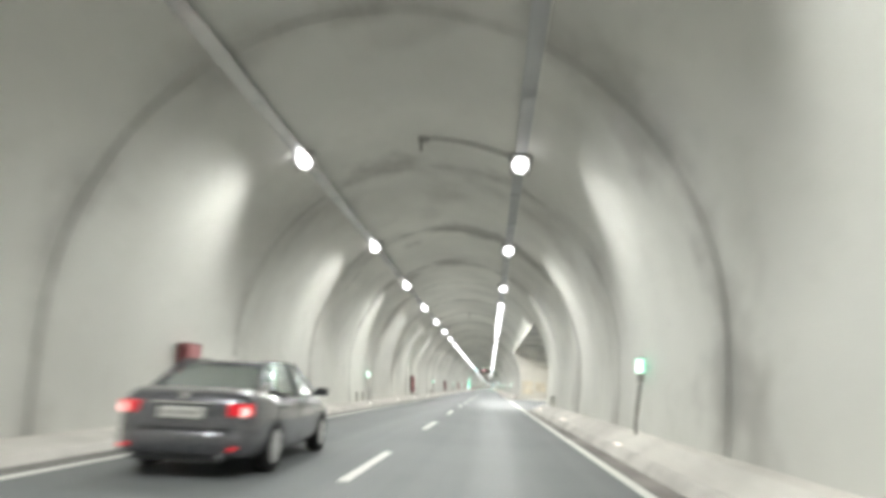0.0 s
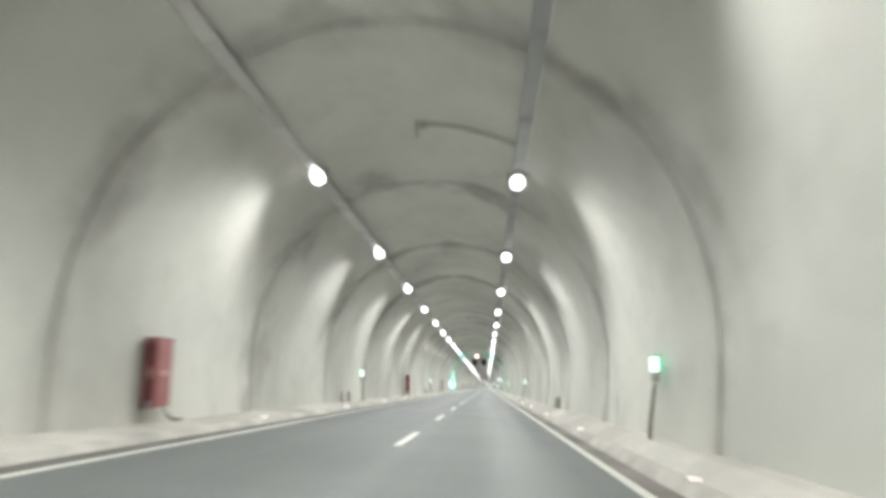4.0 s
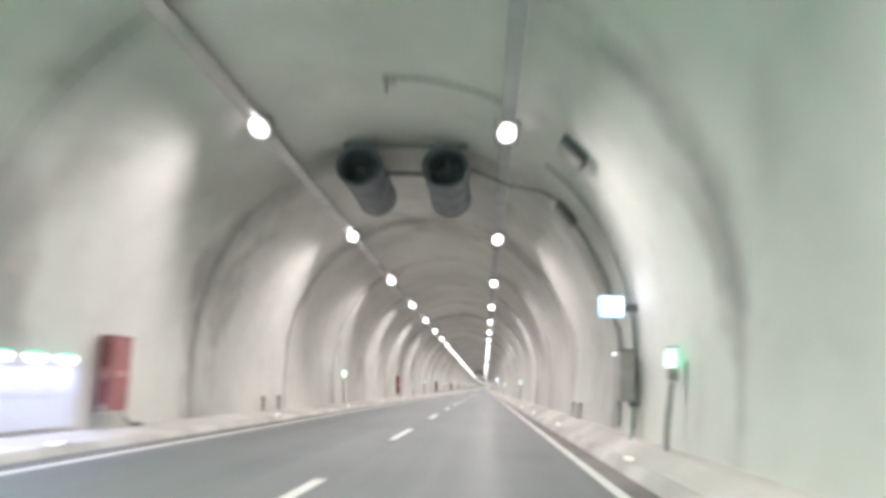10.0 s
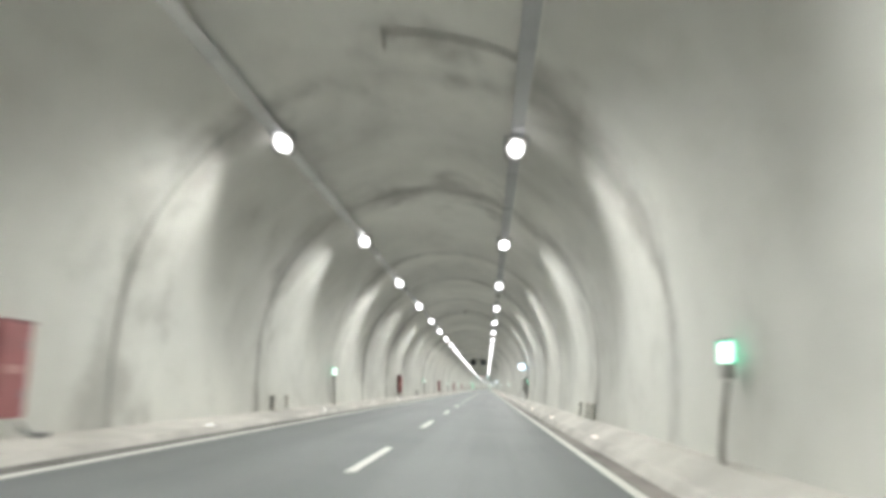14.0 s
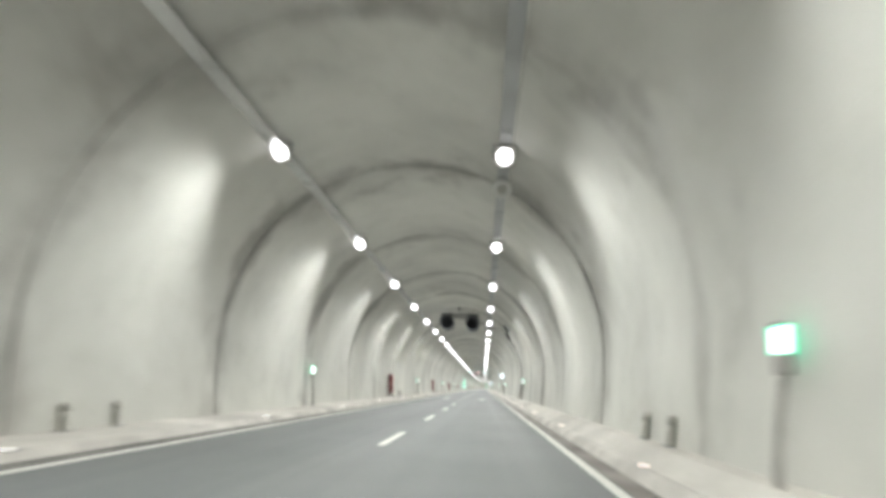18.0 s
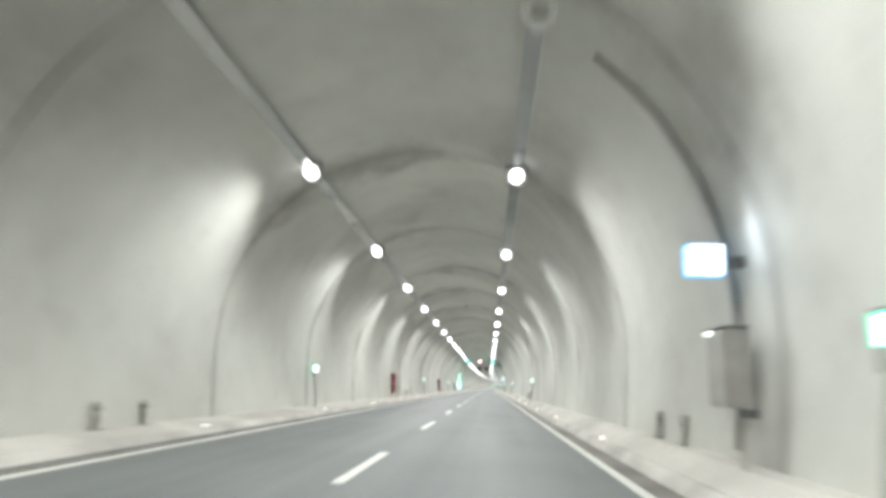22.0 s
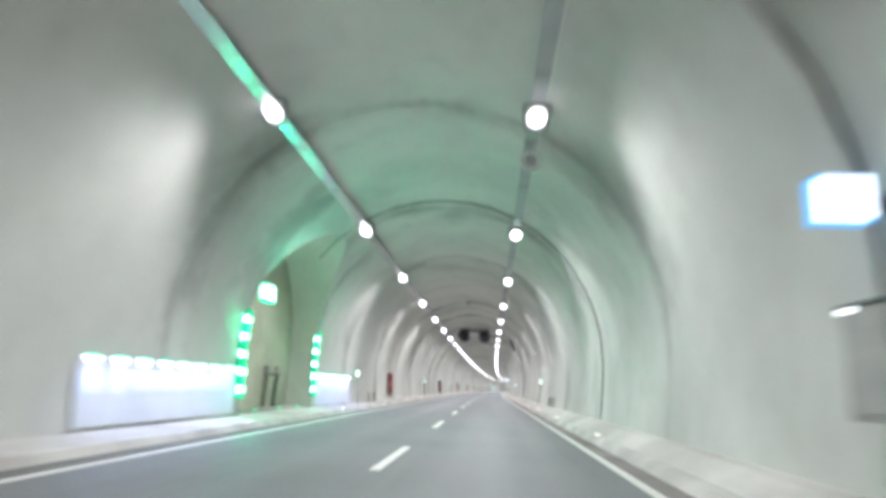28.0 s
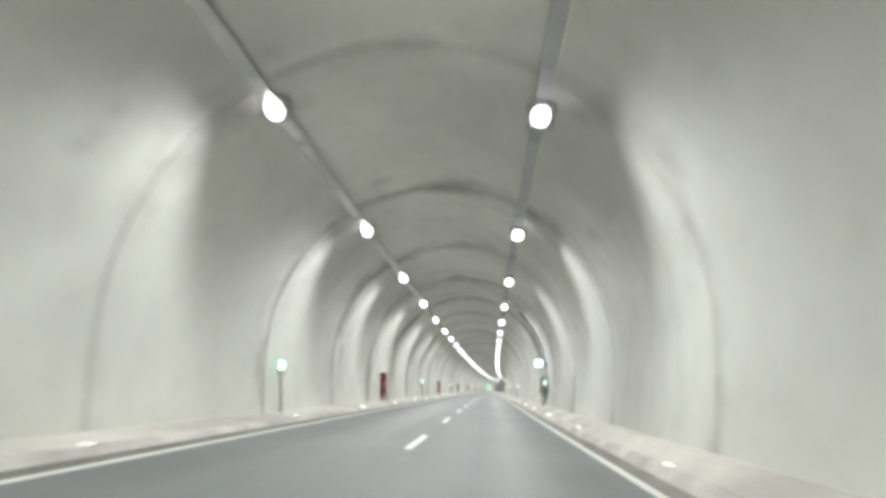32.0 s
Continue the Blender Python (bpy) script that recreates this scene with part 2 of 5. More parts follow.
def part(name, bm, mat, parent=None, label="", smooth=False, m=None):
    fresh = isinstance(bm, bmesh.types.BMesh)
    ob = new(name, mesh_of(name, bm, mat, smooth) if fresh else bm)
    ob.parent = parent
    root = parent
    while root is not None and root.parent is not None:
        root = root.parent
    if fresh and root is not None and root.name in PLAN_SIZED:
        ob.data.transform(Matrix.Scale(F, 4))
    if m is not None:
        ob.matrix_basis = m
    if label:
        ob["label"] = label
    return ob


PLAN_SIZED = set()


def thing(name, m, label, category, group="", kind="", metric=False):
    """A top-level thing; its parts are drawn in units of the plan, or, if metric, in metres."""
    ob = new(name)
    if not metric:
        PLAN_SIZED.add(ob.name)
    ob.empty_display_size = 0.3
    ob.matrix_basis = m
    return tagged(ob, label, category, group, kind)


def box(bm, x0, x1, y0, y1, z0, z1, bevel=0.0, m=None, mat=0):
    vs = [bm.verts.new(p) for p in ((x0, y0, z0), (x1, y0, z0), (x1, y1, z0), (x0, y1, z0), (x0, y0, z1), (x1, y0, z1), (x1, y1, z1), (x0, y1, z1))]
    fs = [bm.faces.new([vs[i] for i in f]) for f in ((3, 2, 1, 0), (4, 5, 6, 7), (0, 1, 5, 4), (1, 2, 6, 5), (2, 3, 7, 6), (3, 0, 4, 7))]
    for f in fs:
        f.material_index = mat
    geo = vs
    if bevel:
        r = bmesh.ops.bevel(bm, geom=list({e for f in fs for e in f.edges}), offset=bevel, segments=2, profile=0.7, affect="EDGES")
        geo = list({v for f in r["faces"] for v in f.verts} | {v for v in vs if v.is_valid})
        for f in {f for v in geo for f in v.link_faces}:
            f.material_index = mat
    if m is not None:
        bmesh.ops.transform(bm, matrix=m, verts=geo)
    return geo


def tube(bm, rings, seg=20, close=True):
    """Rings of (centre, radius, axis matrix) joined into a tube."""
    made = []
    for c, r, axes in rings:
        made.append([bm.verts.new(Vector(c) + axes[0] * (r * math.cos(2 * math.pi * i / seg)) + axes[1] * (r * math.sin(2 * math.pi * i / seg))) for i in range(seg)])
    for a, b in zip(made, made[1:]):
        for i in range(seg):
            bm.faces.new((a[i], a[(i + 1) % seg], b[(i + 1) % seg], b[i]))
    if close:
        bm.faces.new(made[0][::-1])
        bm.faces.new(made[-1])
    return made


X, Y, Z = Vector((1, 0, 0)), Vector((0, 1, 0)), Vector((0, 0, 1))


def rod(bm, a, b, r, seg=10, r2=None):
    a, b = Vector(a), Vector(b)
    d = (b - a).normalized()
    u = d.orthogonal().normalized()
    v = d.cross(u)
    tube(bm, [(a, r, (u, v)), (b, r if r2 is None else r2, (u, v))], seg)


def pipe(bm, pts, r, seg=8):
    pts = [Vector(p) for p in pts]
    rings = []
    for i, p in enumerate(pts):
        d = (pts[min(i + 1, len(pts) - 1)] - pts[max(i - 1, 0)]).normalized()
        u = (X if abs(d.x) < 0.9 else Z)
        u = (u - d * u.dot(d)).normalized()
        rings.append((p, r, (u, d.cross(u))))
    tube(bm, rings, seg)


def sweep(bm, line, s0, s1, step=10.0, uv=False):
    """A profile of (x, z) points pulled along the road."""
    n = max(1, math.ceil((s1 - s0) / step))
    rows = []
    for k in range(n + 1):
        s = s0 + (s1 - s0) * k / n
        rows.append([bm.verts.new(at(x, s, z)) for x, z in line])
    for a, b in zip(rows, rows[1:]):
        for i in range(len(line) - 1):
            bm.faces.new((a[i], a[i + 1], b[i + 1], b[i]))
    return rows


def solid_sweep(bm, line, s0, s1, step=10.0):
    rows = sweep(bm, line + line[:1], s0, s1, step)
    for r, flip in ((rows[0], False), (rows[-1], True)):
        f = r[:-1]
        bm.faces.new(f[::-1] if flip else f)
    bmesh.ops.remove_doubles(bm, verts=bm.verts, dist=1e-4)


# ================= tunnel section =================
CX, CZ, RAD = -0.75, 2.45, 6.8
LEFT_FOOT, RIGHT_FOOT = -0.12, 0.22
EDGE_L, EDGE_R = -3.9, 3.4       # where wall turns to vault, from the section's middle


def wall_x(z, side):
    """x of the lining at height z; side -1 left, 1 right."""
    if z >= CZ:
        return CX + side * math.sqrt(max(0.0, RAD ** 2 - (z - CZ) ** 2))
    return CX + side * (RAD - 0.024 * (CZ - z) ** 2)


def wall_line(side, z0=None, z1=None, n=26, extra=0.0):
    foot = (LEFT_FOOT if side < 0 else RIGHT_FOOT) - 0.1 if z0 is None else z0
    edge = EDGE_L if side < 0 else EDGE_R
    top = CZ + math.sqrt(RAD ** 2 - edge ** 2) if z1 is None else z1
    pts, t0, t1 = [], 0.0, 0.0
    # even steps by angle above the middle, by height below
    a0 = math.asin(max(-1, min(1, (foot - CZ) / RAD)))
    a1 = math.asin((top - CZ) / RAD)
    for i in range(n + 1):
        a = a0 + (a1 - a0) * i / n
        z = CZ + RAD * math.sin(a)
        x = wall_x(z, side) + side * extra
        pts.append((x, z))
    return pts


def vault_line(n=22, extra=0.0):
    a0 = math.acos(EDGE_L / RAD)
    a1 = math.acos(EDGE_R / RAD)
    return [(CX + (RAD + extra) * math.cos(a0 + (a1 - a0) * i / n), CZ + (RAD + extra) * math.sin(a0 + (a1 - a0) * i / n)) for i in range(n + 1)]


# block joints along the tunnel
JOINTS = [-84, -70, -59.5, -49, -38.3, -27.6, -16.8, -5.8, 4, 13.4, 22.5, 30.3, 40.2, 50.2, 60.2, 72.6, 82, 92, 103, 114.2, 125.4, 136.6, 147.6,
          158.4, 169.1, 179.8, 189.7, 200.6, 211.5, 221.4, 232.4, 243.4, 254, 264, 273.4, 283, 292.5, 302.2, 313, 323.5, 334.2, 344.9, 355.7, 366.2,
          377.5, 387.3, 399.4, 408.8, 419.8, 430.5, 441, 452, 462.5, 473.3, 484, 493.7, 504.6, 515.5, 525.8, 536.4, 547.1, 558, 568.8, 579.1, 590,
          600.6, 611.2, 621.9, 631.9, 643.7, 653.8, 664]
# blocks of 10.7 m further on
while JOINTS[-1] < S1 - 8:
    JOINTS.append(JOINTS[-1] + 10.7)
GAP = 0.035
BAYS = ((30.3, 72.6), (1038.6, 1081.4))


def in_bay(s, pad=0.0):
    return any(b0 - pad < s < b1 + pad for b0, b1 in BAYS)


PORTALS = (254.8, 770.1, 1285.0)
PORTAL_R, PORTAL_SPRING = 4.45, 3.05


def lining_mesh(line_at, s0, s1, cols, side_gap=True, depth=0.07):
    """Lining block between two joints: line_at(s) gives its (x, z) points; edges fold back into the joint. UV: metres from joint, metres of arc."""
    stations = [s0 + (s1 - s0) * k / cols for k in range(cols + 1)] if isinstance(cols, int) else cols
    verts, faces, uvs = [], [], []
    count = len(line_at(stations[0]))

    def row(s, back):
        pts = line_at(s)
        arc = 0.0
        for i, (x, z) in enumerate(pts):
            if i:
                arc += math.hypot(x - pts[i - 1][0], z - pts[i - 1][1])
            d = Vector((CX - x, 0, CZ - z)).normalized() * (-back)
            verts.append(at(x + d.x, s, z + d.z))
            uvs.append((min(abs(s - s0), abs(s1 - s)), arc))

    row(stations[0], depth)
    for s in stations:
        row(s, 0.0)
    row(stations[-1], depth)
    for r in range(len(stations) + 1):
        for i in range(count - 1):
            a = r * count + i
            faces.append((a, a + count, a + count + 1, a + 1))
    return verts, faces, uvs


def lining_object(name, data, mat, parent, flip):
    verts, faces, uvs = data
    me = bpy.data.meshes.new(name)
    me.from_pydata(verts, [], [f[::-1] for f in faces] if flip else faces)
    layer = me.uv_layers.new(name="UVMap")
    for loop in me.loops:
        layer.data[loop.index].uv = uvs[loop.vertex_index]
    me.materials.append(mat)
    me.polygons.foreach_set("use_smooth", [True] * len(me.polygons))
    me.set_sharp_from_angle(angle=radians(40))
    ob = new(name, me)
    ob.parent = parent
    return ob


wall_left = tagged(new("wall_left"), "cast concrete tunnel wall, pale grey with dark stained joints", "wall", kind="structure")
wall_right = tagged(new("wall_right"), "cast concrete tunnel wall, pale grey with dark stained joints", "wall", kind="structure")


def portal_line(s, mid):
    """Left wall points at s above a portal's arch."""
    d = abs(s - mid)
    low = PORTAL_SPRING + math.sqrt(max(0.0, PORTAL_R ** 2 - d ** 2))
    return wall_line(-1, z0=low)


def bay_line(s):
    return wall_line(1, z0=6.2)


vault_parts = [[], [], []]
for k, (a, b) in enumerate(zip(JOINTS, JOINTS[1:])):
    s0, s1 = a + GAP, b - GAP
    rng = random.Random(k)
    swell = rng.uniform(-0.018, 0.018)
    mids = [p for p in PORTALS if a < p + PORTAL_R and b > p - PORTAL_R]
    bay = in_bay((a + b) / 2)

    def left_line(s, e=swell):
        return wall_line(-1, extra=e)

    def right_line(s, e=swell):
        return wall_line(1, extra=e)

    if mids:
        p = mids[0]
        q0, q1 = p - PORTAL_R, p + PORTAL_R
        if q0 > s0 + 0.05:
            lining_object("lining_panel", lining_mesh(left_line, s0, min(q0, s1), 2), CONCRETE, wall_left, True)
        if q1 < s1 - 0.05:
            lining_object("lining_panel", lining_mesh(left_line, max(q1, s0), s1, 2), CONCRETE, wall_left, True)
        c0, c1 = max(q0, s0), min(q1, s1)
        g0, g1 = (math.asin(max(-1.0, min(1.0, (c - p) / PORTAL_R))) for c in (c0, c1))
        cols = [p + PORTAL_R * math.sin(g0 + (g1 - g0) * i / 24) for i in range(25)]
        lining_object("lining_panel", lining_mesh(lambda s: portal_line(s, p), c0, c1, cols), CONCRETE, wall_left, True)
    else:
        lining_object("lining_panel", lining_mesh(left_line, s0, s1, 2), CONCRETE, wall_left, True)
    lining_object("lining_panel", lining_mesh(bay_line if bay else right_line, s0, s1, 2), CONCRETE, wall_right, False)
    v, f, u = lining_mesh(lambda s, e=swell: vault_line(extra=e), s0, s1, 2)
    base = len(vault_parts[0])
    vault_parts[0] += v
    vault_parts[1] += [tuple(i + base for i in q) for q in f]
    vault_parts[2] += u
ceiling = lining_object("ceiling", vault_parts, VAULT, None, True)
tagged(ceiling, "vaulted concrete tunnel ceiling in cast blocks, grey with sooty joints", "ceiling", kind="structure")

# rock side of the lining, seen only down the joints
bm = bmesh.new()
sweep(bm, wall_line(-1, z0=PORTAL_SPRING + PORTAL_R + 0.1, extra=0.3) + vault_line(extra=0.3)[1:], S0, S1)
for side, spans in ((1, ((S0, BAYS[0][0]), (BAYS[0][1], BAYS[1][0]), (BAYS[1][1], S1))), (-1, ((S0, PORTALS[0] - 4.5), (PORTALS[0] + 4.5, PORTALS[1] - 4.5), (PORTALS[1] + 4.5, PORTALS[2] - 4.5), (PORTALS[2] + 4.5, S1)))):
    for s0, s1 in spans:
        sweep(bm, wall_line(side, extra=0.3), s0, s1)
for b0, b1 in BAYS:
    sweep(bm, wall_line(1, z0=6.4, extra=0.3), b0, b1)
part("outer_lining", bm, BACKING)
tagged(bpy.data.objects["outer_lining"], "dark outer concrete shell behind the lining joints", "wall", kind="structure")

# plain walls added to close both ends; the bore itself runs on
for name, s, sgn in (("wall_south", S0 + 0.3, 1), ("wall_north", S1 - 1.5, -1)):
    bm = bmesh.new()
    vs = [bm.verts.new(at(x, s, z)) for x, z in [(CX + 7.1 * math.cos(a * math.pi / 24 - 0.42), CZ + 7.1 * math.sin(a * math.pi / 24 - 0.42)) for a in range(31)]]
    bm.faces.new(vs if sgn < 0 else vs[::-1])
    bmesh.ops.solidify(bm, geom=bm.faces[:], thickness=0.2)
    tagged(part(name, bm, ROUGH_WALL), "plain concrete wall added to close the drawn stretch of bore", "wall", kind="structure")

# ================= road =================
BETWEEN = ((S0, BAYS[0][0]), (BAYS[0][1], BAYS[1][0]), (BAYS[1][1], S1))
road_bm = bmesh.new()
sweep(road_bm, [ground(x) for x in (-4.3, -2, 0, 2, 4.12)], S0, S1, 20)
for b0, b1 in BAYS:
    sweep(road_bm, [ground(x, 0.041 * (x - 4.12)) for x in (4.12, 6.5, 9.0)], b0, b1, 20)
bmesh.ops.remove_doubles(road_bm, verts=road_bm.verts, dist=1e-4)
road = part("road", road_bm, ASPHALT)
tagged(road, "worn dark grey asphalt carriageway of two lanes", "road", kind="structure")

for name, x0, x1 in (("edge_line", -3.69, -3.53), ("edge_line", 3.53, 3.69)):
    bm = bmesh.new()
    solid_sweep(bm, [ground(x, z) for x, z in ((x0, 0.001), (x1, 0.001), (x1, 0.006), (x0, 0.006))], S0, S1, 20)
    part(name, bm, PAINT, road, "worn white painted edge line")

bm = bmesh.new()
solid_sweep(bm, [ground(x, z) for x, z in ((-4.1, 0.001), (-3.71, 0.001), (-3.71, 0.004), (-4.1, 0.010))], S0, S1, 20)
part("gutter", bm, DUSTY_GUTTER, road, "dusty grey gutter strip beside the kerb")
for s0, s1 in BETWEEN:
    bm = bmesh.new()
    solid_sweep(bm, [ground(x, z) for x, z in ((3.71, 0.001), (4.07, 0.001), (4.07, 0.010), (3.71, 0.004))], s0, s1, 20)
    part("gutter", bm, GUTTER, road, "dark dirty gutter strip beside the kerb")

kerb = tagged(new("kerb"), "grey concrete kerbs along both edges of the carriageway", "kerb", kind="structure")
bm = bmesh.new()
solid_sweep(bm, [ground(x, z) for x, z in ((-4.06, -0.05), (-4.08, 0.02), (-4.17, 0.11), (-4.20, 0.13), (-4.32, 0.13), (-4.32, -0.05))], S0, S1)
part("kerb_run", bm, KERB, kerb)
for s0, s1 in BETWEEN:
    bm = bmesh.new()
    solid_sweep(bm, [ground(x, z) for x, z in ((4.05, -0.05), (4.30, -0.05), (4.30, 0.18), (4.20, 0.18), (4.16, 0.15), (4.07, 0.03))], s0, s1)
    part("kerb_run", bm, KERB, kerb)

bm = bmesh.new()
walk_l = [(-7.9, -1.0), ground(-4.322, -0.3), ground(-4.322, 0.126), (-7.9, LEFT_FOOT)]
solid_sweep(bm, walk_l, S0, S1)
tagged(part("walkway_left", bm, WALKWAY), "dusty beige screed walkway along the tunnel wall", "pavement", kind="structure")
for name, (s0, s1) in zip(("walkway_right", "walkway_right_middle", "walkway_right_far"), BETWEEN):
    bm = bmesh.new()
    solid_sweep(bm, [ground(4.302, -0.3), (6.35, -1.0), (6.35, RIGHT_FOOT), (5.6, 0.14), ground(4.302, 0.176)], s0, s1)
    tagged(part(name, bm, WALKWAY), "dusty beige screed walkway along the tunnel wall", "pavement", kind="structure")

# ================= lay-by =================
BAY_X = 10.4
BAY_KERB = surface("pale_rubble", (0.74, 0.72, 0.67), 0.85, vary=0.2, scale=0.9, fine=12.0, bump=0.5)
INFILL = surface("yellow_infill", (0.70, 0.64, 0.53), 0.85, vary=0.15, scale=1.2, fine=9.0, bump=0.5)


def bay_roof(t):
    """Section of the lay-by's own vault: level over the lane, then down to the back wall."""
    if t < 0.45:
        return 4.92 + (7.0 - 4.92) * t / 0.45, 6.2 + 0.12 * math.sin(math.pi * t / 0.9)
    a = (t - 0.45) / 0.55 * math.pi / 2
    return 7.0 + (BAY_X - 6.97) * math.sin(a), 3.95 + 2.37 * math.cos(a)


def lay_by(b0, b1, tail):
    """Lay-by cut into the right wall: back wall, own vault, end walls, rubble kerb."""
    bm = bmesh.new()
    solid_sweep(bm, [(BAY_X, -0.6), (BAY_X + 0.4, -0.6), (BAY_X + 0.4, 4.6), (BAY_X, 4.6)], b0 - 0.4, b1 + 0.4)
    tagged(part("wall_bay" + tail, bm, ROUGH_WALL), "pale rough concrete back wall of the lay-by", "wall", kind="structure")
    # vault over the lay-by, uneven like sprayed concrete
    bm = bmesh.new()
    nx, ny = 24, 60
    grid = []
    for j in range(ny + 1):
        s = b0 - 0.2 + (b1 - b0 + 0.4) * j / ny
        row = []
        for i in range(nx + 1):
            t = i / nx
            x, z = bay_roof(t)
            ease = min(1, 4 * t, 6 * (1 - t))
            # the vault flattens to a slope where it meets the far end wall
            f = min(1.0, max(0.0, (s - b1 + 7.0) / 7.0))
            f = f * f * (3 - 2 * f)
            z += f * (6.2 - 2.25 * (x - 4.92) / (BAY_X - 4.89) - z)
            w = (noise.noise((x * 0.6, s * 0.4, 2.0)) * 0.08 + noise.noise((x * 1.7, s * 1.3, 7.0)) * 0.035) * ease
            row.append(bm.verts.new(at(x + w * 0.4, s, z + w)))
        grid.append(row)
    for a, b in zip(grid, grid[1:]):
        for i in range(nx):
            bm.faces.new((a[i], b[i], b[i + 1], a[i + 1]))
    bmesh.ops.solidify(bm, geom=bm.faces[:], thickness=-0.35)
    tagged(part("ceiling_bay" + tail, bm, BAY_ROOF), "rough grey concrete vault over the lay-by", "ceiling", kind="structure")
    for name, s0, s1 in (("wall_bay_near", b0 - 0.45, b0 - 0.02), ("wall_bay_end", b1 + 0.02, b1 + 0.45)):
        bm = bmesh.new()
        pts = wall_line(1, z0=-0.6, z1=6.2, n=14) + [(4.95, 6.7), (8.2, 6.7), (BAY_X + 0.3, 5.2), (BAY_X + 0.3, -0.6)]
        fa = [bm.verts.new(at(x, s0, z)) for x, z in pts]
        fb = [bm.verts.new(at(x, s1, z)) for x, z in pts]
        bm.faces.new(fa[::-1])
        bm.faces.new(fb)
        for i in range(len(pts)):
            j = (i + 1) % len(pts)
            bm.faces.new((fa[i], fa[j], fb[j], fb[i]))
        bmesh.ops.recalc_face_normals(bm, faces=bm.faces)
        end = tagged(part(name + tail, bm, ROUGH_WALL), "rough concrete end wall of the lay-by", "wall", kind="structure")
    for x0, x1, z0, z1 in ((6.3, 7.9, 0.5, 1.35), (6.25, 7.85, 1.5, 2.35), (8.15, 9.6, 0.9, 2.2)):
        bm = bmesh.new()
        box(bm, x0, x1, -0.02, 0.03, z0, z1, 0.02, plan(0, b1))
        part("infill_panel", bm, INFILL, end, "yellowish rendered infill panel")
    bm = bmesh.new()
    rng = random.Random(5)
    k = 0
    while b0 + 0.1 + k * 0.995 < b1 - 0.5:
        h, w = 0.13 + rng.uniform(-0.03, 0.04), rng.uniform(-0.07, 0.07)
        # the kerb swings in towards the far end
        front = 7.75 - 2.1 * max(0.0, (k - 23) / 20) ** 1.2
        base = 0.041 * (front - 4.12)
        box(bm, front + w, LINE + (BAY_X + 0.02 - LINE) * F, 0, 0.98 * F, base - 0.1, base + h, 0.03, on_road(0, b0 + 0.1 + k * 0.995))
        k += 1
    tagged(part("kerb_bay" + tail, bm, BAY_KERB), "broken pale kerb and rubble along the lay-by wall", "kerb", kind="structure")


lay_by(*BAYS[0], "")
lay_by(*BAYS[1], "_far")

# ================= cross passages =================
def portal(mid):
    s0, s1 = mid - PORTAL_R, mid + PORTAL_R
    depth = -8.7
    root = thing("cross_passage", here(0, mid), "arched vehicle cross passage with a rough walled-up back", "passage", kind="structure")
    # barrel of the passage, from the lining's edge to the back wall
    arch = [(s0 - mid, -0.2), (s0 - mid, 1.5)] + [(-PORTAL_R * math.cos(math.pi * i / 28), PORTAL_SPRING + PORTAL_R * math.sin(math.pi * i / 28)) for i in range(29)] + [(s1 - mid, 1.5), (s1 - mid, -0.2)]
    bm = bmesh.new()
    rows = []
    for t in (0.0, 0.3, 0.65, 1.0):
        rows.append([bm.verts.new((wall_x(z, -1) + (depth - wall_x(z, -1)) * t, y, z)) for y, z in arch])
    brick = surface("passage_render", (0.42, 0.415, 0.345), 0.85, vary=0.22, scale=0.8, fine=8.0, bump=0.6)
    for a, b in zip(rows, rows[1:]):
        for i in range(len(arch) - 1):
            bm.faces.new((a[i], a[i + 1], b[i + 1], b[i]))
    bmesh.ops.recalc_face_normals(bm, faces=bm.faces)
    part("passage_vault", bm, ROUGH_WALL, root, "dark rough concrete barrel vault", smooth=True)
    bm = bmesh.new()
    box(bm, depth - 0.3, depth, -PORTAL_R - 0.3, PORTAL_R + 0.3, -0.3, PORTAL_SPRING + PORTAL_R + 0.3)
    part("back_wall", bm, surface("passage_back", (0.38, 0.375, 0.31) if mid < 500 else (0.50, 0.475, 0.375), 0.85, vary=0.16, scale=0.7, fine=7.0, bump=0.7), root, "rough greenish grey wall with pale courses")
    rng = random.Random(int(mid))
    course = surface("block_courses", (0.455, 0.45, 0.385), 0.85, vary=0.18, scale=0.9, fine=9.0, bump=0.6)
    if mid < 500:
        for q in (-1, 1):
            for r in range(7):
                x = depth + (0.4 if r % 2 else 0)
                while x < -7.8:
                    w = rng.uniform(0.7, 1.2)
                    e = rng.uniform(0.012, 0.04)
                    y0, y1 = sorted((q * (PORTAL_R - 0.002), q * (PORTAL_R - e)))
                    bm = bmesh.new()
                    box(bm, x, min(x + w - 0.03, -7.6), y0, y1, 0.05 + r * 0.46, 0.05 + r * 0.46 + 0.43)
                    part("block", bm, brick, root)
                    x += w
        # rows of blocks standing slightly proud on the back wall
        for r in range(9):
            y = -PORTAL_R + 0.25 + (0.35 if r % 2 else 0)
            while y < PORTAL_R - 0.9:
                w = rng.uniform(1.0, 2.6)
                lift, tall = rng.uniform(-0.06, 0.06), rng.uniform(0.20, 0.40)
                bm = bmesh.new()
                box(bm, depth + 0.002, depth + rng.uniform(0.015, 0.05), y, min(y + w - 0.03, PORTAL_R - 0.1), 0.16 + r * 0.46 + lift, 0.16 + r * 0.46 + lift + tall, 0.008)
                part("block", bm, course, root)
                y += w + rng.choice((0.0, 0.0, 0.5))
    bm = bmesh.new()
    box(bm, depth + 0.0, -7.905, -PORTAL_R + 0.02, PORTAL_R - 0.02, -0.5, -0.25)
    part("passage_floor", bm, KERB, root)
    return root


for mid in PORTALS:
    portal(mid)

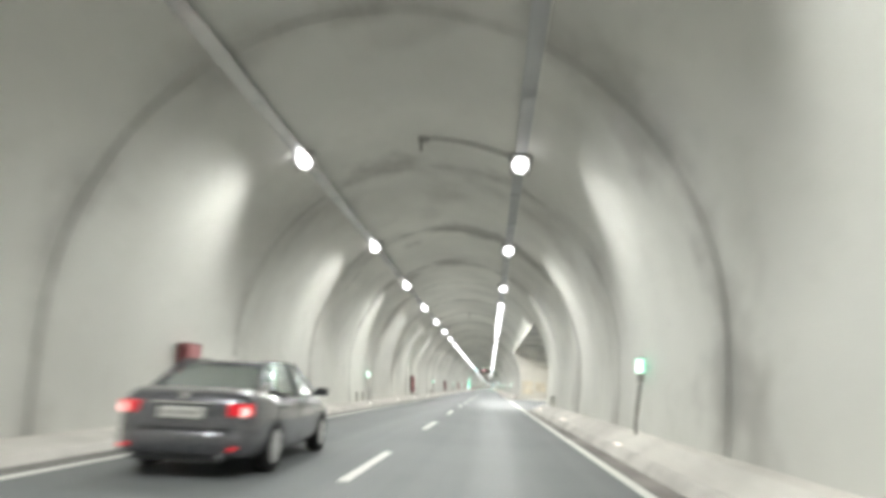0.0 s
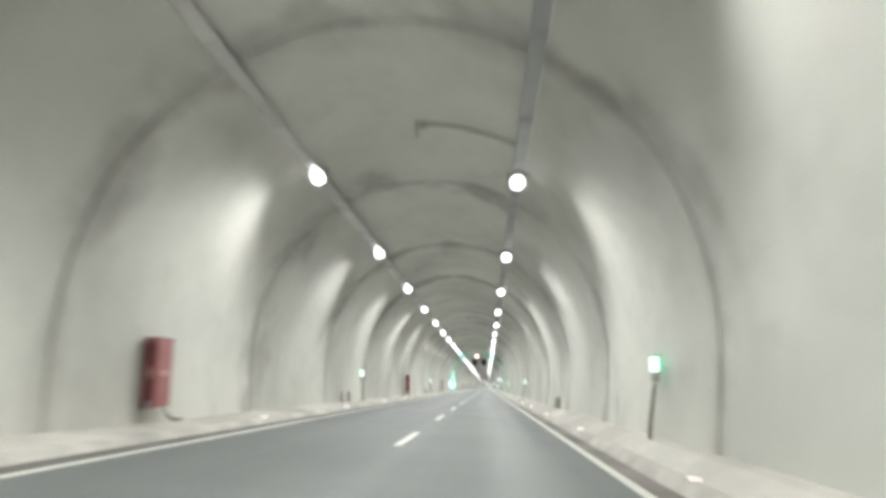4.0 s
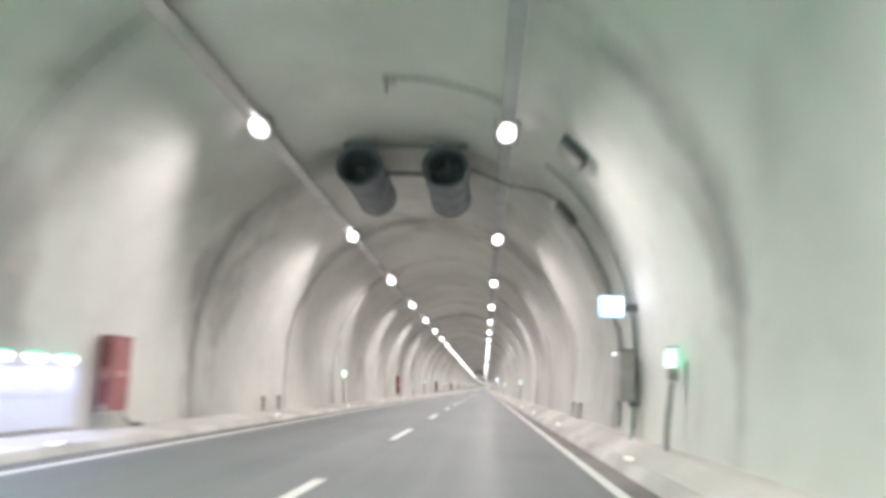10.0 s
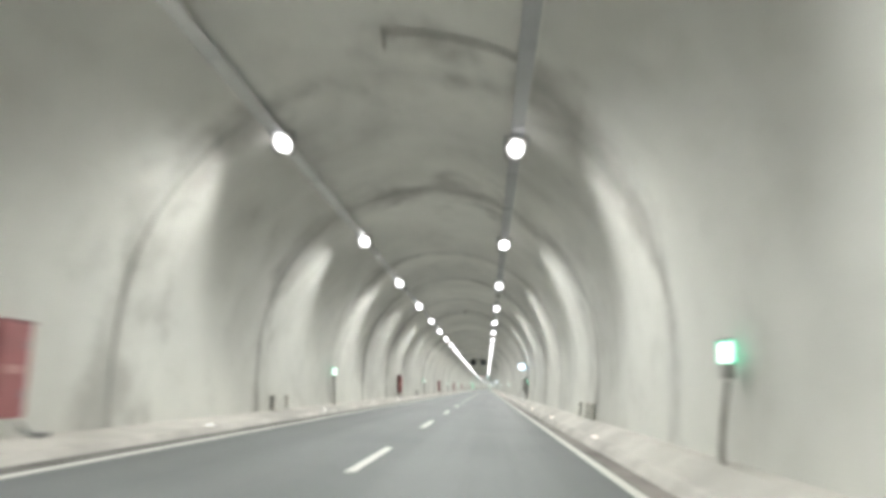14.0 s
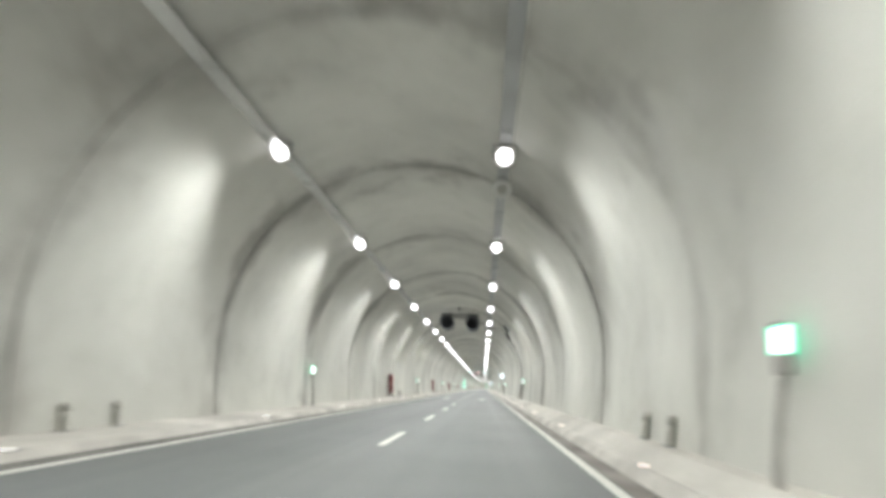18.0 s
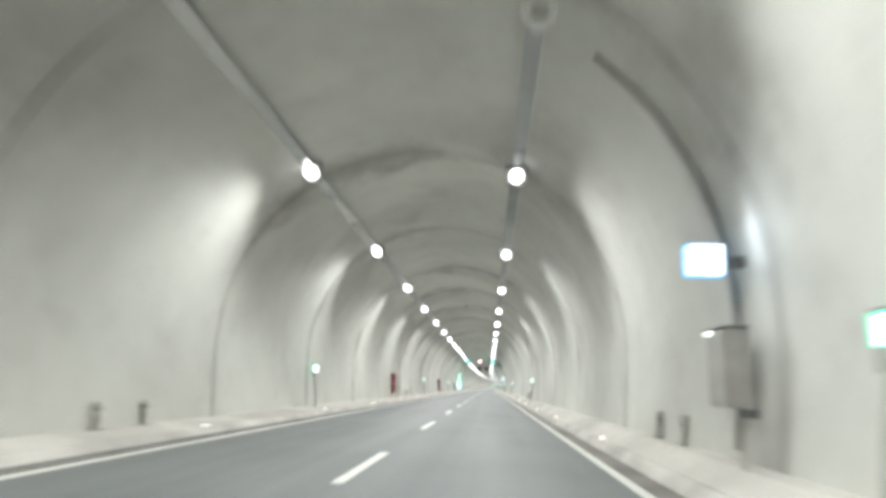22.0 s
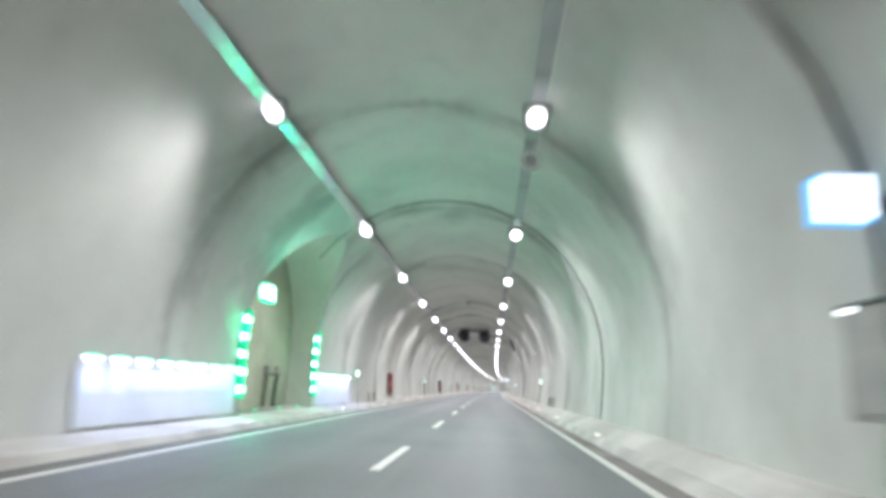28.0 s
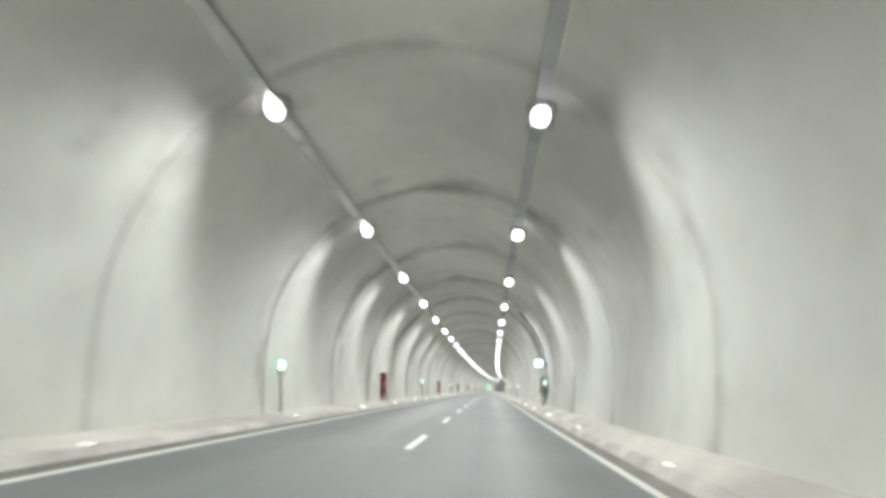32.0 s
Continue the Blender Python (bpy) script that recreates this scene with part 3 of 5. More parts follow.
PIPEBROWN = surface("olive_pipe", (0.20, 0.20, 0.165), 0.6, source="Object")
GREEN_BOARD = glow("green_board", (0.0, 0.52, 0.24), 0.9)
POST_GLOW = glow("green_post_core", (0.62, 1.0, 0.86), 3.2)


def passage_lights(mid):
    """Green light columns beside a cross passage, the green sign over it, and the lit panels before and after it."""
    for dy in (-PORTAL_R - 0.22, PORTAL_R + 0.15):
        col = thing("light_column", here(0, mid + dy), "green light column of five lit arrow boxes on the wall", "light column", "green light columns")
        bm = bmesh.new()
        rows = []
        for i in range(9):
            z = 0.42 + 3.12 * i / 8
            x = wall_x(z, -1)
            rows.append([bm.verts.new((px, py, z)) for px, py in ((x - 0.05, -0.11), (x + 0.25, -0.11), (x + 0.25, 0.11), (x - 0.05, 0.11))])
        for a, b in zip(rows, rows[1:]):
            for k in range(4):
                bm.faces.new((a[k], a[(k + 1) % 4], b[(k + 1) % 4], b[k]))
        bm.faces.new(rows[0][::-1])
        bm.faces.new(rows[-1])
        board = part("light_board", bm, GREEN_BOARD, col, "deep green lit board")
        for i in range(5):
            z = 0.74 + 0.62 * i
            x = wall_x(z, -1)
            bm = bmesh.new()
            out = [(0.05, -0.09), (0.09, -0.14), (0.16, -0.14), (0.20, -0.09), (0.21, 0.0), (0.20, 0.09), (0.16, 0.14), (0.09, 0.14), (0.05, 0.09)]
            lean = (wall_x(z + 0.2, -1) - wall_x(z - 0.2, -1)) / 0.4
            for side_y in (-0.118,):
                f = bm.faces.new([bm.verts.new((x + px + pz * lean, side_y, z + pz)) for px, pz in out])
                bmesh.ops.solidify(bm, geom=[f], thickness=0.02)
            box(bm, x + 0.245, x + 0.265, -0.07, 0.07, z - 0.13, z + 0.13, 0.005)
            part("arrow", bm, POST_GLOW, board, "white-green lit arrow")
        strip("green_column_light", at(wall_x(2.0, -1) + 0.30, mid + dy, 2.1), at(1.0, mid + dy, 5.0), 0.3, 3.0, 92.0, (0.04, 1.0, 0.58))
    z = 4.35
    x = wall_x(z, -1)
    sign = thing("exit_sign", here(x, mid - PORTAL_R + 1.0, z), "green lit emergency exit sign box over the passage", "sign")
    bm = bmesh.new()
    box(bm, -0.05, 0.22, -0.56, 0.50, -0.36, 0.36, 0.04)
    part("sign_case", bm, GREEN_GLOW, sign, "green lit case")
    bm = bmesh.new()
    box(bm, 0.215, 0.235, -0.46, 0.40, -0.27, 0.27, 0.02)
    box(bm, 0.0, 0.19, -0.575, -0.555, -0.27, 0.27, 0.005)
    part("sign_face", bm, POST_GLOW, sign, "white-green lit face")
    strip("green_sign_light", at(x + 0.8, mid - PORTAL_R + 1.0, z), at(x + 6.5, mid - PORTAL_R + 1.0, z + 5), 1.0, 0.7, 85.0, (0.04, 1.0, 0.60))
    for s0, s1 in ((mid - PORTAL_R - 9.0, mid - PORTAL_R - 0.65), (mid + PORTAL_R + 0.6, mid + PORTAL_R + 8.5)):
        board = thing("lit_wall_cladding", here(0, (s0 + s1) / 2), "white cladding panel lit from a row of small lamps above", "wall panel", "lit wall panels")
        half = (s1 - s0) / 2
        n = 4
        for i in range(n):
            bm = bmesh.new()
            y0, y1 = -half + 2 * half * i / n, -half + 2 * half * (i + 1) / n
            line = [(wall_x(-0.05 + 1.4 * t, -1) + 0.05, -0.05 + 1.4 * t) for t in (0, 0.5, 1.0)]
            for (xa, za), (xb, zb) in zip(line, line[1:]):
                vs = [bm.verts.new(p) for p in ((xa, y0 + 0.01, za), (xa, y1 - 0.01, za), (xb, y1 - 0.01, zb), (xb, y0 + 0.01, zb))]
                bm.faces.new(vs[::-1])
            bmesh.ops.remove_doubles(bm, verts=bm.verts, dist=1e-4)
            bmesh.ops.solidify(bm, geom=bm.faces[:], thickness=0.03)
            part("cladding_sheet", bm, PANEL, board)
        bm = bmesh.new()
        xr = wall_x(0.66, -1) + 0.09
        box(bm, xr - 0.03, xr + 0.01, -half, half, 0.62, 0.68)
        part("rail", bm, PANEL, board)
        for i in range(8):
            y = -half + 2 * half * (i + 0.5) / 8
            xl = wall_x(1.45, -1)
            # the cap is no lamp: its green glow stands for the columns' reflection
            bm = bmesh.new()
            box(bm, xl, xl + 0.18, y - 0.13, y + 0.13, 1.492, 1.545, 0.02)
            lampbody = part("panel_lamp", bm, GREEN_EDGE, board, "panel lamp cap, glowing green as if reflecting the light columns")
            bm = bmesh.new()
            for zz, hw in ((1.44, 0.21), (1.36, 0.15)):
                box(bm, xl + 0.02, xl + 0.17, y - hw, y + hw, zz - 0.04, zz + 0.05, 0.02)
            part("lens", bm, LED_COOL, lampbody, "cool white lit lens")
            ly = (s0 + s1) / 2 + y
            strip("panel_light", at(xl + 0.32, ly, 1.34), at(wall_x(0, -1) + 0.75, ly, -0.1), 0.08, 0.24, 13.0, (0.46, 0.55, 1.0))
    for dy in (-PORTAL_R - 0.2, PORTAL_R + 0.15):
        for z in (1.3, 3.0):
            glint = bpy.data.lights.new("green_column_glow", "POINT")
            glint.energy, glint.color, glint.shadow_soft_size = 46.0 * F * F, (0.03, 1.0, 0.38), 0.12 * F
            new("green_column_glow", glint).location = at(wall_x(z, -1) + 0.45, mid + dy, z)
    # odds and ends in the passage mouth
    rack = thing("hydrant_pipes", here(-8.56, mid + 1.85, 0.0), "dark hydrant pipes with pale fittings on the passage wall", "hydrant")
    for y in ((-0.68, 0.68) if mid > 500 else (1.0,)):
        bm = bmesh.new()
        pipe(bm, [(0, y - 0.16, -0.26), (0, y - 0.10, 0.7), (0, y, 1.2), (0, y, 1.42)], 0.09, 8)
        part("riser", bm, PIPEBROWN, rack)
        bm = bmesh.new()
        tube(bm, [((0, y, 1.42), 0.14, (X, Y)), ((0, y, 1.7), 0.12, (X, Y))], 12)
        part("fitting", bm, GREY, rack, "pale valve fitting")
    bm = bmesh.new()
    if mid > 500:
        rod(bm, (0, -0.8, 1.36), (0, 1.0, 1.36), 0.07, 8)
        part("crossbar", bm, PIPEBROWN, rack)
    else:
        box(bm, -0.12, 0.12, 0.1, 1.75, 1.46, 1.74, 0.04)
        part("crossbar", bm, WALKWAY, rack, "pale boxed pipe head")
    if mid < 500:
        block = thing("barrier_block", here(-8.25, mid - 1.75, -0.25), "faded red plastic barrier block on the passage floor", "barrier")
        bm = bmesh.new()
        ends = [[bm.verts.new((x * k, y, z)) for x, z, k in ((-0.24, 0.0, 1), (0.24, 0.0, 1), (0.24, 0.16, 1), (0.15, 0.42, 1), (0.12, 0.78, 1), (-0.12, 0.78, 1), (-0.15, 0.42, 1), (-0.24, 0.16, 1))] for y in (-0.72, 0.72)]
        bm.faces.new(ends[0][::-1])
        bm.faces.new(ends[1])
        for k in range(8):
            bm.faces.new((ends[0][k], ends[0][(k + 1) % 8], ends[1][(k + 1) % 8], ends[1][k]))
        bmesh.ops.recalc_face_normals(bm, faces=bm.faces)
        bmesh.ops.bevel(bm, geom=bm.edges[:], offset=0.02, segments=1, affect="EDGES")
        part("body", bm, DULLRED, block)
        for y in (-0.4, 0.4):
            bm = bmesh.new()
            box(bm, 0.13, 0.152, y - 0.12, y + 0.12, 0.50, 0.60, 0.01)
            part("grip_slot", bm, DARKRED, block, "darker grip slot")
        cone = thing("traffic_cone", on_road(-4.2, mid + 0.8, 0.13), "small orange plastic traffic cone with a white band", "traffic cone", metric=True)
        bm = bmesh.new()
        tube(bm, [((0, 0, 0.02), 0.10, (X, Y)), ((0, 0, 0.36), 0.02, (X, Y))], 14)
        box(bm, -0.13, 0.13, -0.13, 0.13, 0, 0.025, 0.008)
        part("body", bm, ORANGE, cone)
        bm = bmesh.new()
        tube(bm, [((0, 0, 0.17), 0.066, (X, Y)), ((0, 0, 0.24), 0.049, (X, Y))], 14)
        part("band", bm, WHITE, cone, "white reflective band")
    low = thing("drain_beam", here(-7.75, mid), "low concrete sill across the passage mouth with green marker lights", "sill")
    bm = bmesh.new()
    box(bm, -0.14, 0.14, -3.4, 3.4, -0.13, 0.0, 0.03)
    part("sill", bm, KERB, low)
    for y in (-2.4, 0.4, 2.9):
        bm = bmesh.new()
        box(bm, 0.12, 0.18, y - 0.16, y + 0.16, -0.08, -0.02, 0.01)
        part("marker_light", bm, GREEN_GLOW, low, "green marker light")


for mid in PORTALS:
    passage_lights(mid)

# ================= lamps and trays =================


def tunnel_lamp():
    """Floodlight hung under the cable tray, its face tipped towards the traffic."""
    root = thing("tunnel_lamp", Matrix.Identity(4), "white floodlight, lit, hung below the cable tray", "lamp", "tunnel lamps")
    tip = Matrix.Rotation(radians(-52), 4, "X")
    bm = bmesh.new()
    box(bm, -0.33, 0.33, -0.32, 0.32, 0.02, 0.15, 0.05, tip)
    part("housing", bm, GREY, root)
    bm = bmesh.new()
    box(bm, -0.22, 0.22, -0.16, 0.16, 0.148, 0.22, 0.02, tip)
    part("driver_box", bm, DARKGREY, root)
    bm = bmesh.new()
    ring = []
    for i in range(28):
        a = 2 * math.pi * i / 28
        c, s = math.cos(a), math.sin(a)
        ring.append((c, s))
    top = [bm.verts.new(tip @ Vector((0.23 * c, 0.23 * s, 0.016))) for c, s in ring]
    bot = [bm.verts.new(tip @ Vector((0.217 * c, 0.217 * s, -0.045))) for c, s in ring]
    mid = bm.verts.new(tip @ Vector((0, 0, -0.075)))
    for i in range(28):
        j = (i + 1) % 28
        bm.faces.new((top[i], top[j], bot[j], bot[i]))
        bm.faces.new((bot[i], bot[j], mid))
    bmesh.ops.recalc_face_normals(bm, faces=bm.faces)
    part("lens", bm, LAMP_GLOW, root, "white lit lens")
    bm = bmesh.new()
    for x in (-0.35, 0.35):
        rod(bm, (x, 0, 0.05), (x, 0, 0.34), 0.02, 6)
    box(bm, -0.37, 0.37, -0.03, 0.03, 0.32, 0.36, 0.008)
    part("bracket", bm, GALV, root)
    return root


lamp = tunnel_lamp()
BAY_LAMPS = [b0 + d for b0, b1 in BAYS for d in (3.8, 7.3, 11.1, 14.8, 22.3, 26.2, 33.6, 37.4, 40.7)]
spots = [(LAMP_L, k * LAMP_STEP, True) for k in range(-6, 114)] + [(LAMP_R, k * LAMP_STEP + 0.36, True) for k in range(-6, 114)]
spots += [(LAMP_R, s, False) for s in BAY_LAMPS]
for i, ((x, z), s, own) in enumerate(spots):
    m = here(x, s, z)
    if i:
        copy_thing(lamp, m)
    else:
        lamp.matrix_basis = m
    if not own:
        spot("lamp_light", at(x, s - 0.1, z - 1.0), at(x + 1.1, s + 0.2, z - 3.4), LAMP_POWER * (1.25 if any(b1 - 12 < s < b1 for b0, b1 in BAYS) else 2.05), (0.985, 0.985, 0.94), 126, 1.0, 0.5)
    else:
        # the beam is thrown a little back against the traffic, sharply cut off above and behind the lamp
        # the last lamps are turned forward to brighten the added end wall
        back = -0.30 if s < S1 - 20 else 0.30
        inward = 0.15 if x < CX else -0.06
        spot("lamp_light", at(x + inward, s + 0.33 * back, z - 0.33), at(x + 1.4 * inward, s + 1.33 * back, z - 1.33), LAMP_POWER * (0.90 if x > CX else 0.70 if in_bay(s) else 0.89), (0.97, 0.99, 0.965), 150, 0.52, 0.12)

# the left tray lies along the haunch, the right one hangs level
for name, cx, cz, w, lean in (("cable_tray_left", -4.45, 8.02, 0.19, 9.0), ("cable_tray_right", LAMP_R[0] + 0.02, LAMP_R[1] + 0.37, 0.18, 0.0)):
    tray = tagged(new(name), "pale galvanised cable tray hung under the vault, carrying dark cables", "cable tray", kind="structure")
    ux, uz = math.cos(radians(lean)), math.sin(radians(lean))

    def spot_at(u, v):
        return cx + u * ux - v * uz, cz + u * uz + v * ux

    profile = [spot_at(u, v) for u, v in ((-w, 0.09), (-w, 0), (w, 0), (w, 0.09), (w - 0.015, 0.09), (w - 0.015, 0.015), (-w + 0.015, 0.015), (-w + 0.015, 0.09))]
    s = S0 + 1
    while s < S1 - 3:
        e = min(s + 24.4, S1 - 2)
        bm = bmesh.new()
        solid_sweep(bm, profile, s, e - 0.02, 12.2)
        part("tray_section", bm, TRAY if lean else TRAY_DULL, tray)
        bm = bmesh.new()
        for k in range(6):
            y = s + (k + 0.5) * (e - s) / 6
            for u in (-w + 0.03, w - 0.03):
                xx, zz = spot_at(u, 0.01)
                top = CZ + math.sqrt(RAD ** 2 - (xx - CX) ** 2) + 0.03
                rod(bm, at(xx, y, zz), at(xx, y, max(top, zz + 0.05)), 0.012, 5)
            (xa, za), (xb, zb) = spot_at(-w - 0.02, -0.02), spot_at(w + 0.02, -0.02)
            rod(bm, at(xa, y, za), at(xb, y, zb), 0.02, 5)
        part("hanger", bm, GALV, tray)
        bm = bmesh.new()
        for du, r in ((-0.6 * w, 0.022), (-0.1 * w, 0.03), (0.45 * w, 0.026)):
            px, pz = spot_at(du, 0.05)
            pipe(bm, [at(px, s + (e - s) * i / 4, pz) for i in range(5)], r, 6)
        part("cable", bm, CABLE, tray)
        s = e

# ================= wall fittings =================
PITCH = 53.38


def post_s(k):
    """Where the k-th pair of wall fittings stands."""
    return k * PITCH if k <= 10 else 10 * PITCH + (k - 10) * 53.26


def wall_tilt(z, side):
    """Lean of the lining at height z, as a rotation about the road's direction."""
    x0, x1 = wall_x(z - 0.2, side), wall_x(z + 0.2, side)
    return Matrix.Rotation(math.atan2(x1 - x0, 0.4), 4, "Y")


def fire_cabinet():
    root = thing("fire_cabinet", Matrix.Identity(4), "tall red fire hose cabinet on short legs beside the wall", "fire cabinet", "fire cabinets")
    bm = bmesh.new()
    box(bm, -0.24, 0.24, -0.54, 0.54, 0.42, 2.20, 0.07)
    part("body", bm, RED, root)
    for y0, y1, z0, z1 in ((-0.49, 0.49, 0.50, 1.22), (-0.49, 0.49, 1.42, 2.12)):
        bm = bmesh.new()
        box(bm, 0.236, 0.262, y0, y1, z0, z1, 0.012)
        d = part("door", bm, RED, root)
        bm = bmesh.new()
        box(bm, 0.26, 0.29, y1 - 0.16, y1 - 0.11, (z0 + z1) / 2 - 0.08, (z0 + z1) / 2 + 0.08, 0.008)
        part("handle", bm, GALV, d, "steel handle")
    bm = bmesh.new()
    box(bm, 0.235, 0.252, -0.30, 0.30, 1.24, 1.40, 0.004)
    part("label_plate", bm, PINK_LABEL, root, "faded pale label plate")
    bm = bmesh.new()
    box(bm, -0.14, 0.14, -0.556, -0.536, 1.22, 1.42, 0.004)
    part("label_plate", bm, PINK_LABEL, root, "faded pale label plate")
    for z0, z1 in ((1.52, 2.08), (0.52, 1.12)):
        bm = bmesh.new()
        box(bm, -0.15, 0.15, -0.555, -0.535, z0, z1, 0.006)
        part("side_panel", bm, DARKRED, root, "darker red recessed panel")
    bm = bmesh.new()
    box(bm, -0.27, 0.27, -0.57, 0.57, 2.20, 2.24, 0.01)
    part("hood", bm, DARKRED, root)
    for x in (-0.18, 0.18):
        for y in (-0.46, 0.46):
            bm = bmesh.new()
            box(bm, x - 0.02, x + 0.02, y - 0.02, y + 0.02, 0.0, 0.42)
            part("leg", bm, STUBGREY, root)
    bm = bmesh.new()
    box(bm, -0.28, 0.28, -0.58, 0.62, 0.38, 0.42, 0.015)
    part("base_plate", bm, STUBGREY, root, "grey steel base plate")
    for y in (-0.60, 0.60):
        bm = bmesh.new()
        tube(bm, [((0.05, y, 0.52), 0.09, (X, Z)), ((0.05, y + 0.06, 0.52), 0.09, (X, Z))], 14)
        rod(bm, (0.05, y, 0.42), (0.05, y, 0.52), 0.03, 8)
        part("valve_wheel", bm, DUCTGREY, root, "grey valve wheel")
    bm = bmesh.new()
    pipe(bm, [(0.05, 0.5, 0.42), (0.08, 0.75, 0.20), (0.12, 1.1, 0.07), (0.16, 1.6, 0.06)], 0.05, 8)
    part("hose_pipe", bm, DARKGREY, root, "dark pipe stub on the ground")
    # true depth 0.34 m and width 0.8 m
    fit = Matrix.Translation((-0.07, -0.06, 0)) @ Matrix.Diagonal((0.71, 0.76, 1.0, 1.0))
    for ob in root.children_recursive:
        ob.data.transform(fit)
    return root


cab = fire_cabinet()
cab_s = [post_s(k) + (0.2 if k <= 10 else -1.6) for k in range(-1, 24)]
first = True
for s in cab_s:
    if any(abs(s - p) < 5.5 for p in PORTALS):
        continue
    if 260 < s < 275:
        s = 268.9
    elif 50 < s < 60:
        s += 0.65
    m = here(-7.06, s, -0.165) @ Matrix.Rotation(radians(-4), 4, "Y")
    if first:
        cab.matrix_basis, first = m, False
    else:
        copy_thing(cab, m)


def evac_sign(side, h, lit=True, face=SIGN_WHITE):
    """Escape sign box on a leaning post; its face is turned to the road."""
    root = thing("escape_sign", Matrix.Identity(4), "lit green and white escape sign on a grey post" if lit else "unlit grey sign box on a grey post beside the lay-by wall", "sign", "escape signs")
    q = -side
    bm = bmesh.new()
    box(bm, -0.08, 0.08, -0.19, 0.19, h - 0.19, h + 0.19, 0.02)
    case = part("sign_case", bm, GREEN_EDGE if lit else DUCTGREY, root, "green lit case" if lit else "grey case")
    bm = bmesh.new()
    box(bm, q * 0.075 - 0.012, q * 0.075 + 0.012, -0.185, 0.09, h - 0.175, h + 0.15, 0.006)
    box(bm, min(q * 0.078, q * -0.03), max(q * 0.078, q * -0.03), -0.203, -0.183, h - 0.18, h + 0.165, 0.006)
    part("sign_face", bm, face if lit else DUCTGREY, case, ("white lit face" if face is SIGN_WHITE else "green lit face") if lit else "grey face")
    bm = bmesh.new()
    box(bm, -0.09, 0.09, -0.12, 0.12, h + 0.185, h + 0.235, 0.02)
    part("cap", bm, GREY, root)
    bm = bmesh.new()
    box(bm, -0.08, 0.08, -0.16, 0.14, h - 0.45, h - 0.185, 0.03)
    part("junction_box", bm, GREY, root)
    bm = bmesh.new()
    pts = [(side * -0.16 + side * 0.16 * max(0.0, t) ** 1.4, 0.0, (h - 0.48) * t) for t in (-0.09, 0.2, 0.5, 0.8, 1.0)]
    pipe(bm, pts, 0.06, 10)
    part("post", bm, GREY, root)
    return root


sign_r, sign_l = evac_sign(1, 1.73), evac_sign(-1, 1.90)
rs = [post_s(k) - (2.0 if k > 12 else 0.0) for k in range(-1, 24) if not in_bay(post_s(k))]
for i, s in enumerate(rs):
    m = here(5.80, s, 0.25)
    if i:
        copy_thing(sign_r, m)
    else:
        sign_r.matrix_basis = m
dull = evac_sign(1, 1.80, lit=False)
sign_b = evac_sign(1, 1.86, face=BAY_GREEN)
for b0, b1 in BAYS:
    if b0 > 500:
        copy_thing(sign_b, here(10.05, b0 + 24.6, 0.18))
    if b0 > 500:
        copy_thing(dull, here(10.05, b0 + 14.8, 0.05))
sign_b.matrix_basis = here(10.05, BAYS[0][0] + 24.6, 0.18)
dull.matrix_basis = here(10.05, BAYS[0][0] + 14.8, 0.05)
ls = []
for k in range(-1, 23):
    s = 27.2 + post_s(k)
    s -= 2.6 * min(1.0, max(0.0, (s - 345.0) / 70.0))
    s += -1.5 if 690 < s < 790 else 1.2 if s > 800 else 0.0
    if 235 < s < 245:
        s = 236.2
    elif 345 < s < 350:
        s = 348.1
    near = [p for p in PORTALS if -14 < s - p < 8]
    if near:
        s = near[0] + PORTAL_R + 9.6
    ls.append(s)
for i, s in enumerate(ls):
    m = here(-7.2, s, -0.16)
    if i:
        copy_thing(sign_l, m)
    else:
        sign_l.matrix_basis = m


def sos_station():
    root = thing("emergency_station", Matrix.Identity(4), "grey emergency telephone cabinet with a lit white sign board above", "emergency station", "emergency stations")
    bm = bmesh.new()
    box(bm, -0.41, 0.24, -0.09, 0.09, 2.95, 3.51, 0.04)
    case = part("sign_case", bm, BLUE_EDGE, root, "blue rimmed sign case")
    bm = bmesh.new()
    box(bm, -0.375, 0.205, -0.115, -0.085, 2.985, 3.475, 0.03)
    part("sign_face", bm, BLUE_WHITE, case, "white lit face")
    bm = bmesh.new()
    box(bm, 0.24, 0.62, -0.05, 0.05, 3.12, 3.32, 0.01)
    part("arm", bm, DARKGREY, root)
    bm = bmesh.new()
    box(bm, 0.06, 0.40, -0.42, 0.42, 0.80, 2.05, 0.03)
    body = part("cabinet", bm, GREY, root)
    bm = bmesh.new()
    box(bm, 0.035, 0.065, -0.37, 0.37, 0.88, 1.97, 0.01)
    part("door", bm, GREY, body)
    bm = bmesh.new()
    box(bm, 0.02, 0.42, -0.44, 0.46, 2.05, 2.10, 0.015)
    part("hood", bm, DARKGREY, root)
    bm = bmesh.new()
    box(bm, 0.0, 0.06, 0.16, 0.36, 1.98, 2.045, 0.01)
    part("cabinet_light", bm, SIGN_WHITE, root, "small lit lamp under the hood")
    for y, x in ((-0.46, 0.32),):
        bm = bmesh.new()
        pipe(bm, [(x - 0.10, y, -0.16), (x - 0.03, y, 0.45), (x, y, 0.82)], 0.05, 8)
        part("leg", bm, DUCTGREY, root)
    bm = bmesh.new()
    box(bm, 0.22, 0.44, -0.60, -0.36, 0.66, 0.80, 0.02)
    part("junction_box", bm, DARKGREY, root)
    bm = bmesh.new()
    pts = []
    for i in range(12):
        z = 0.1 + 7.3 * i / 11
        pts.append((wall_x(z + 0.25, 1) - 5.38 - 0.06, 0.48, z))
    pipe(bm, pts, 0.06, 8)
    part("conduit", bm, GREY, root)
    return root


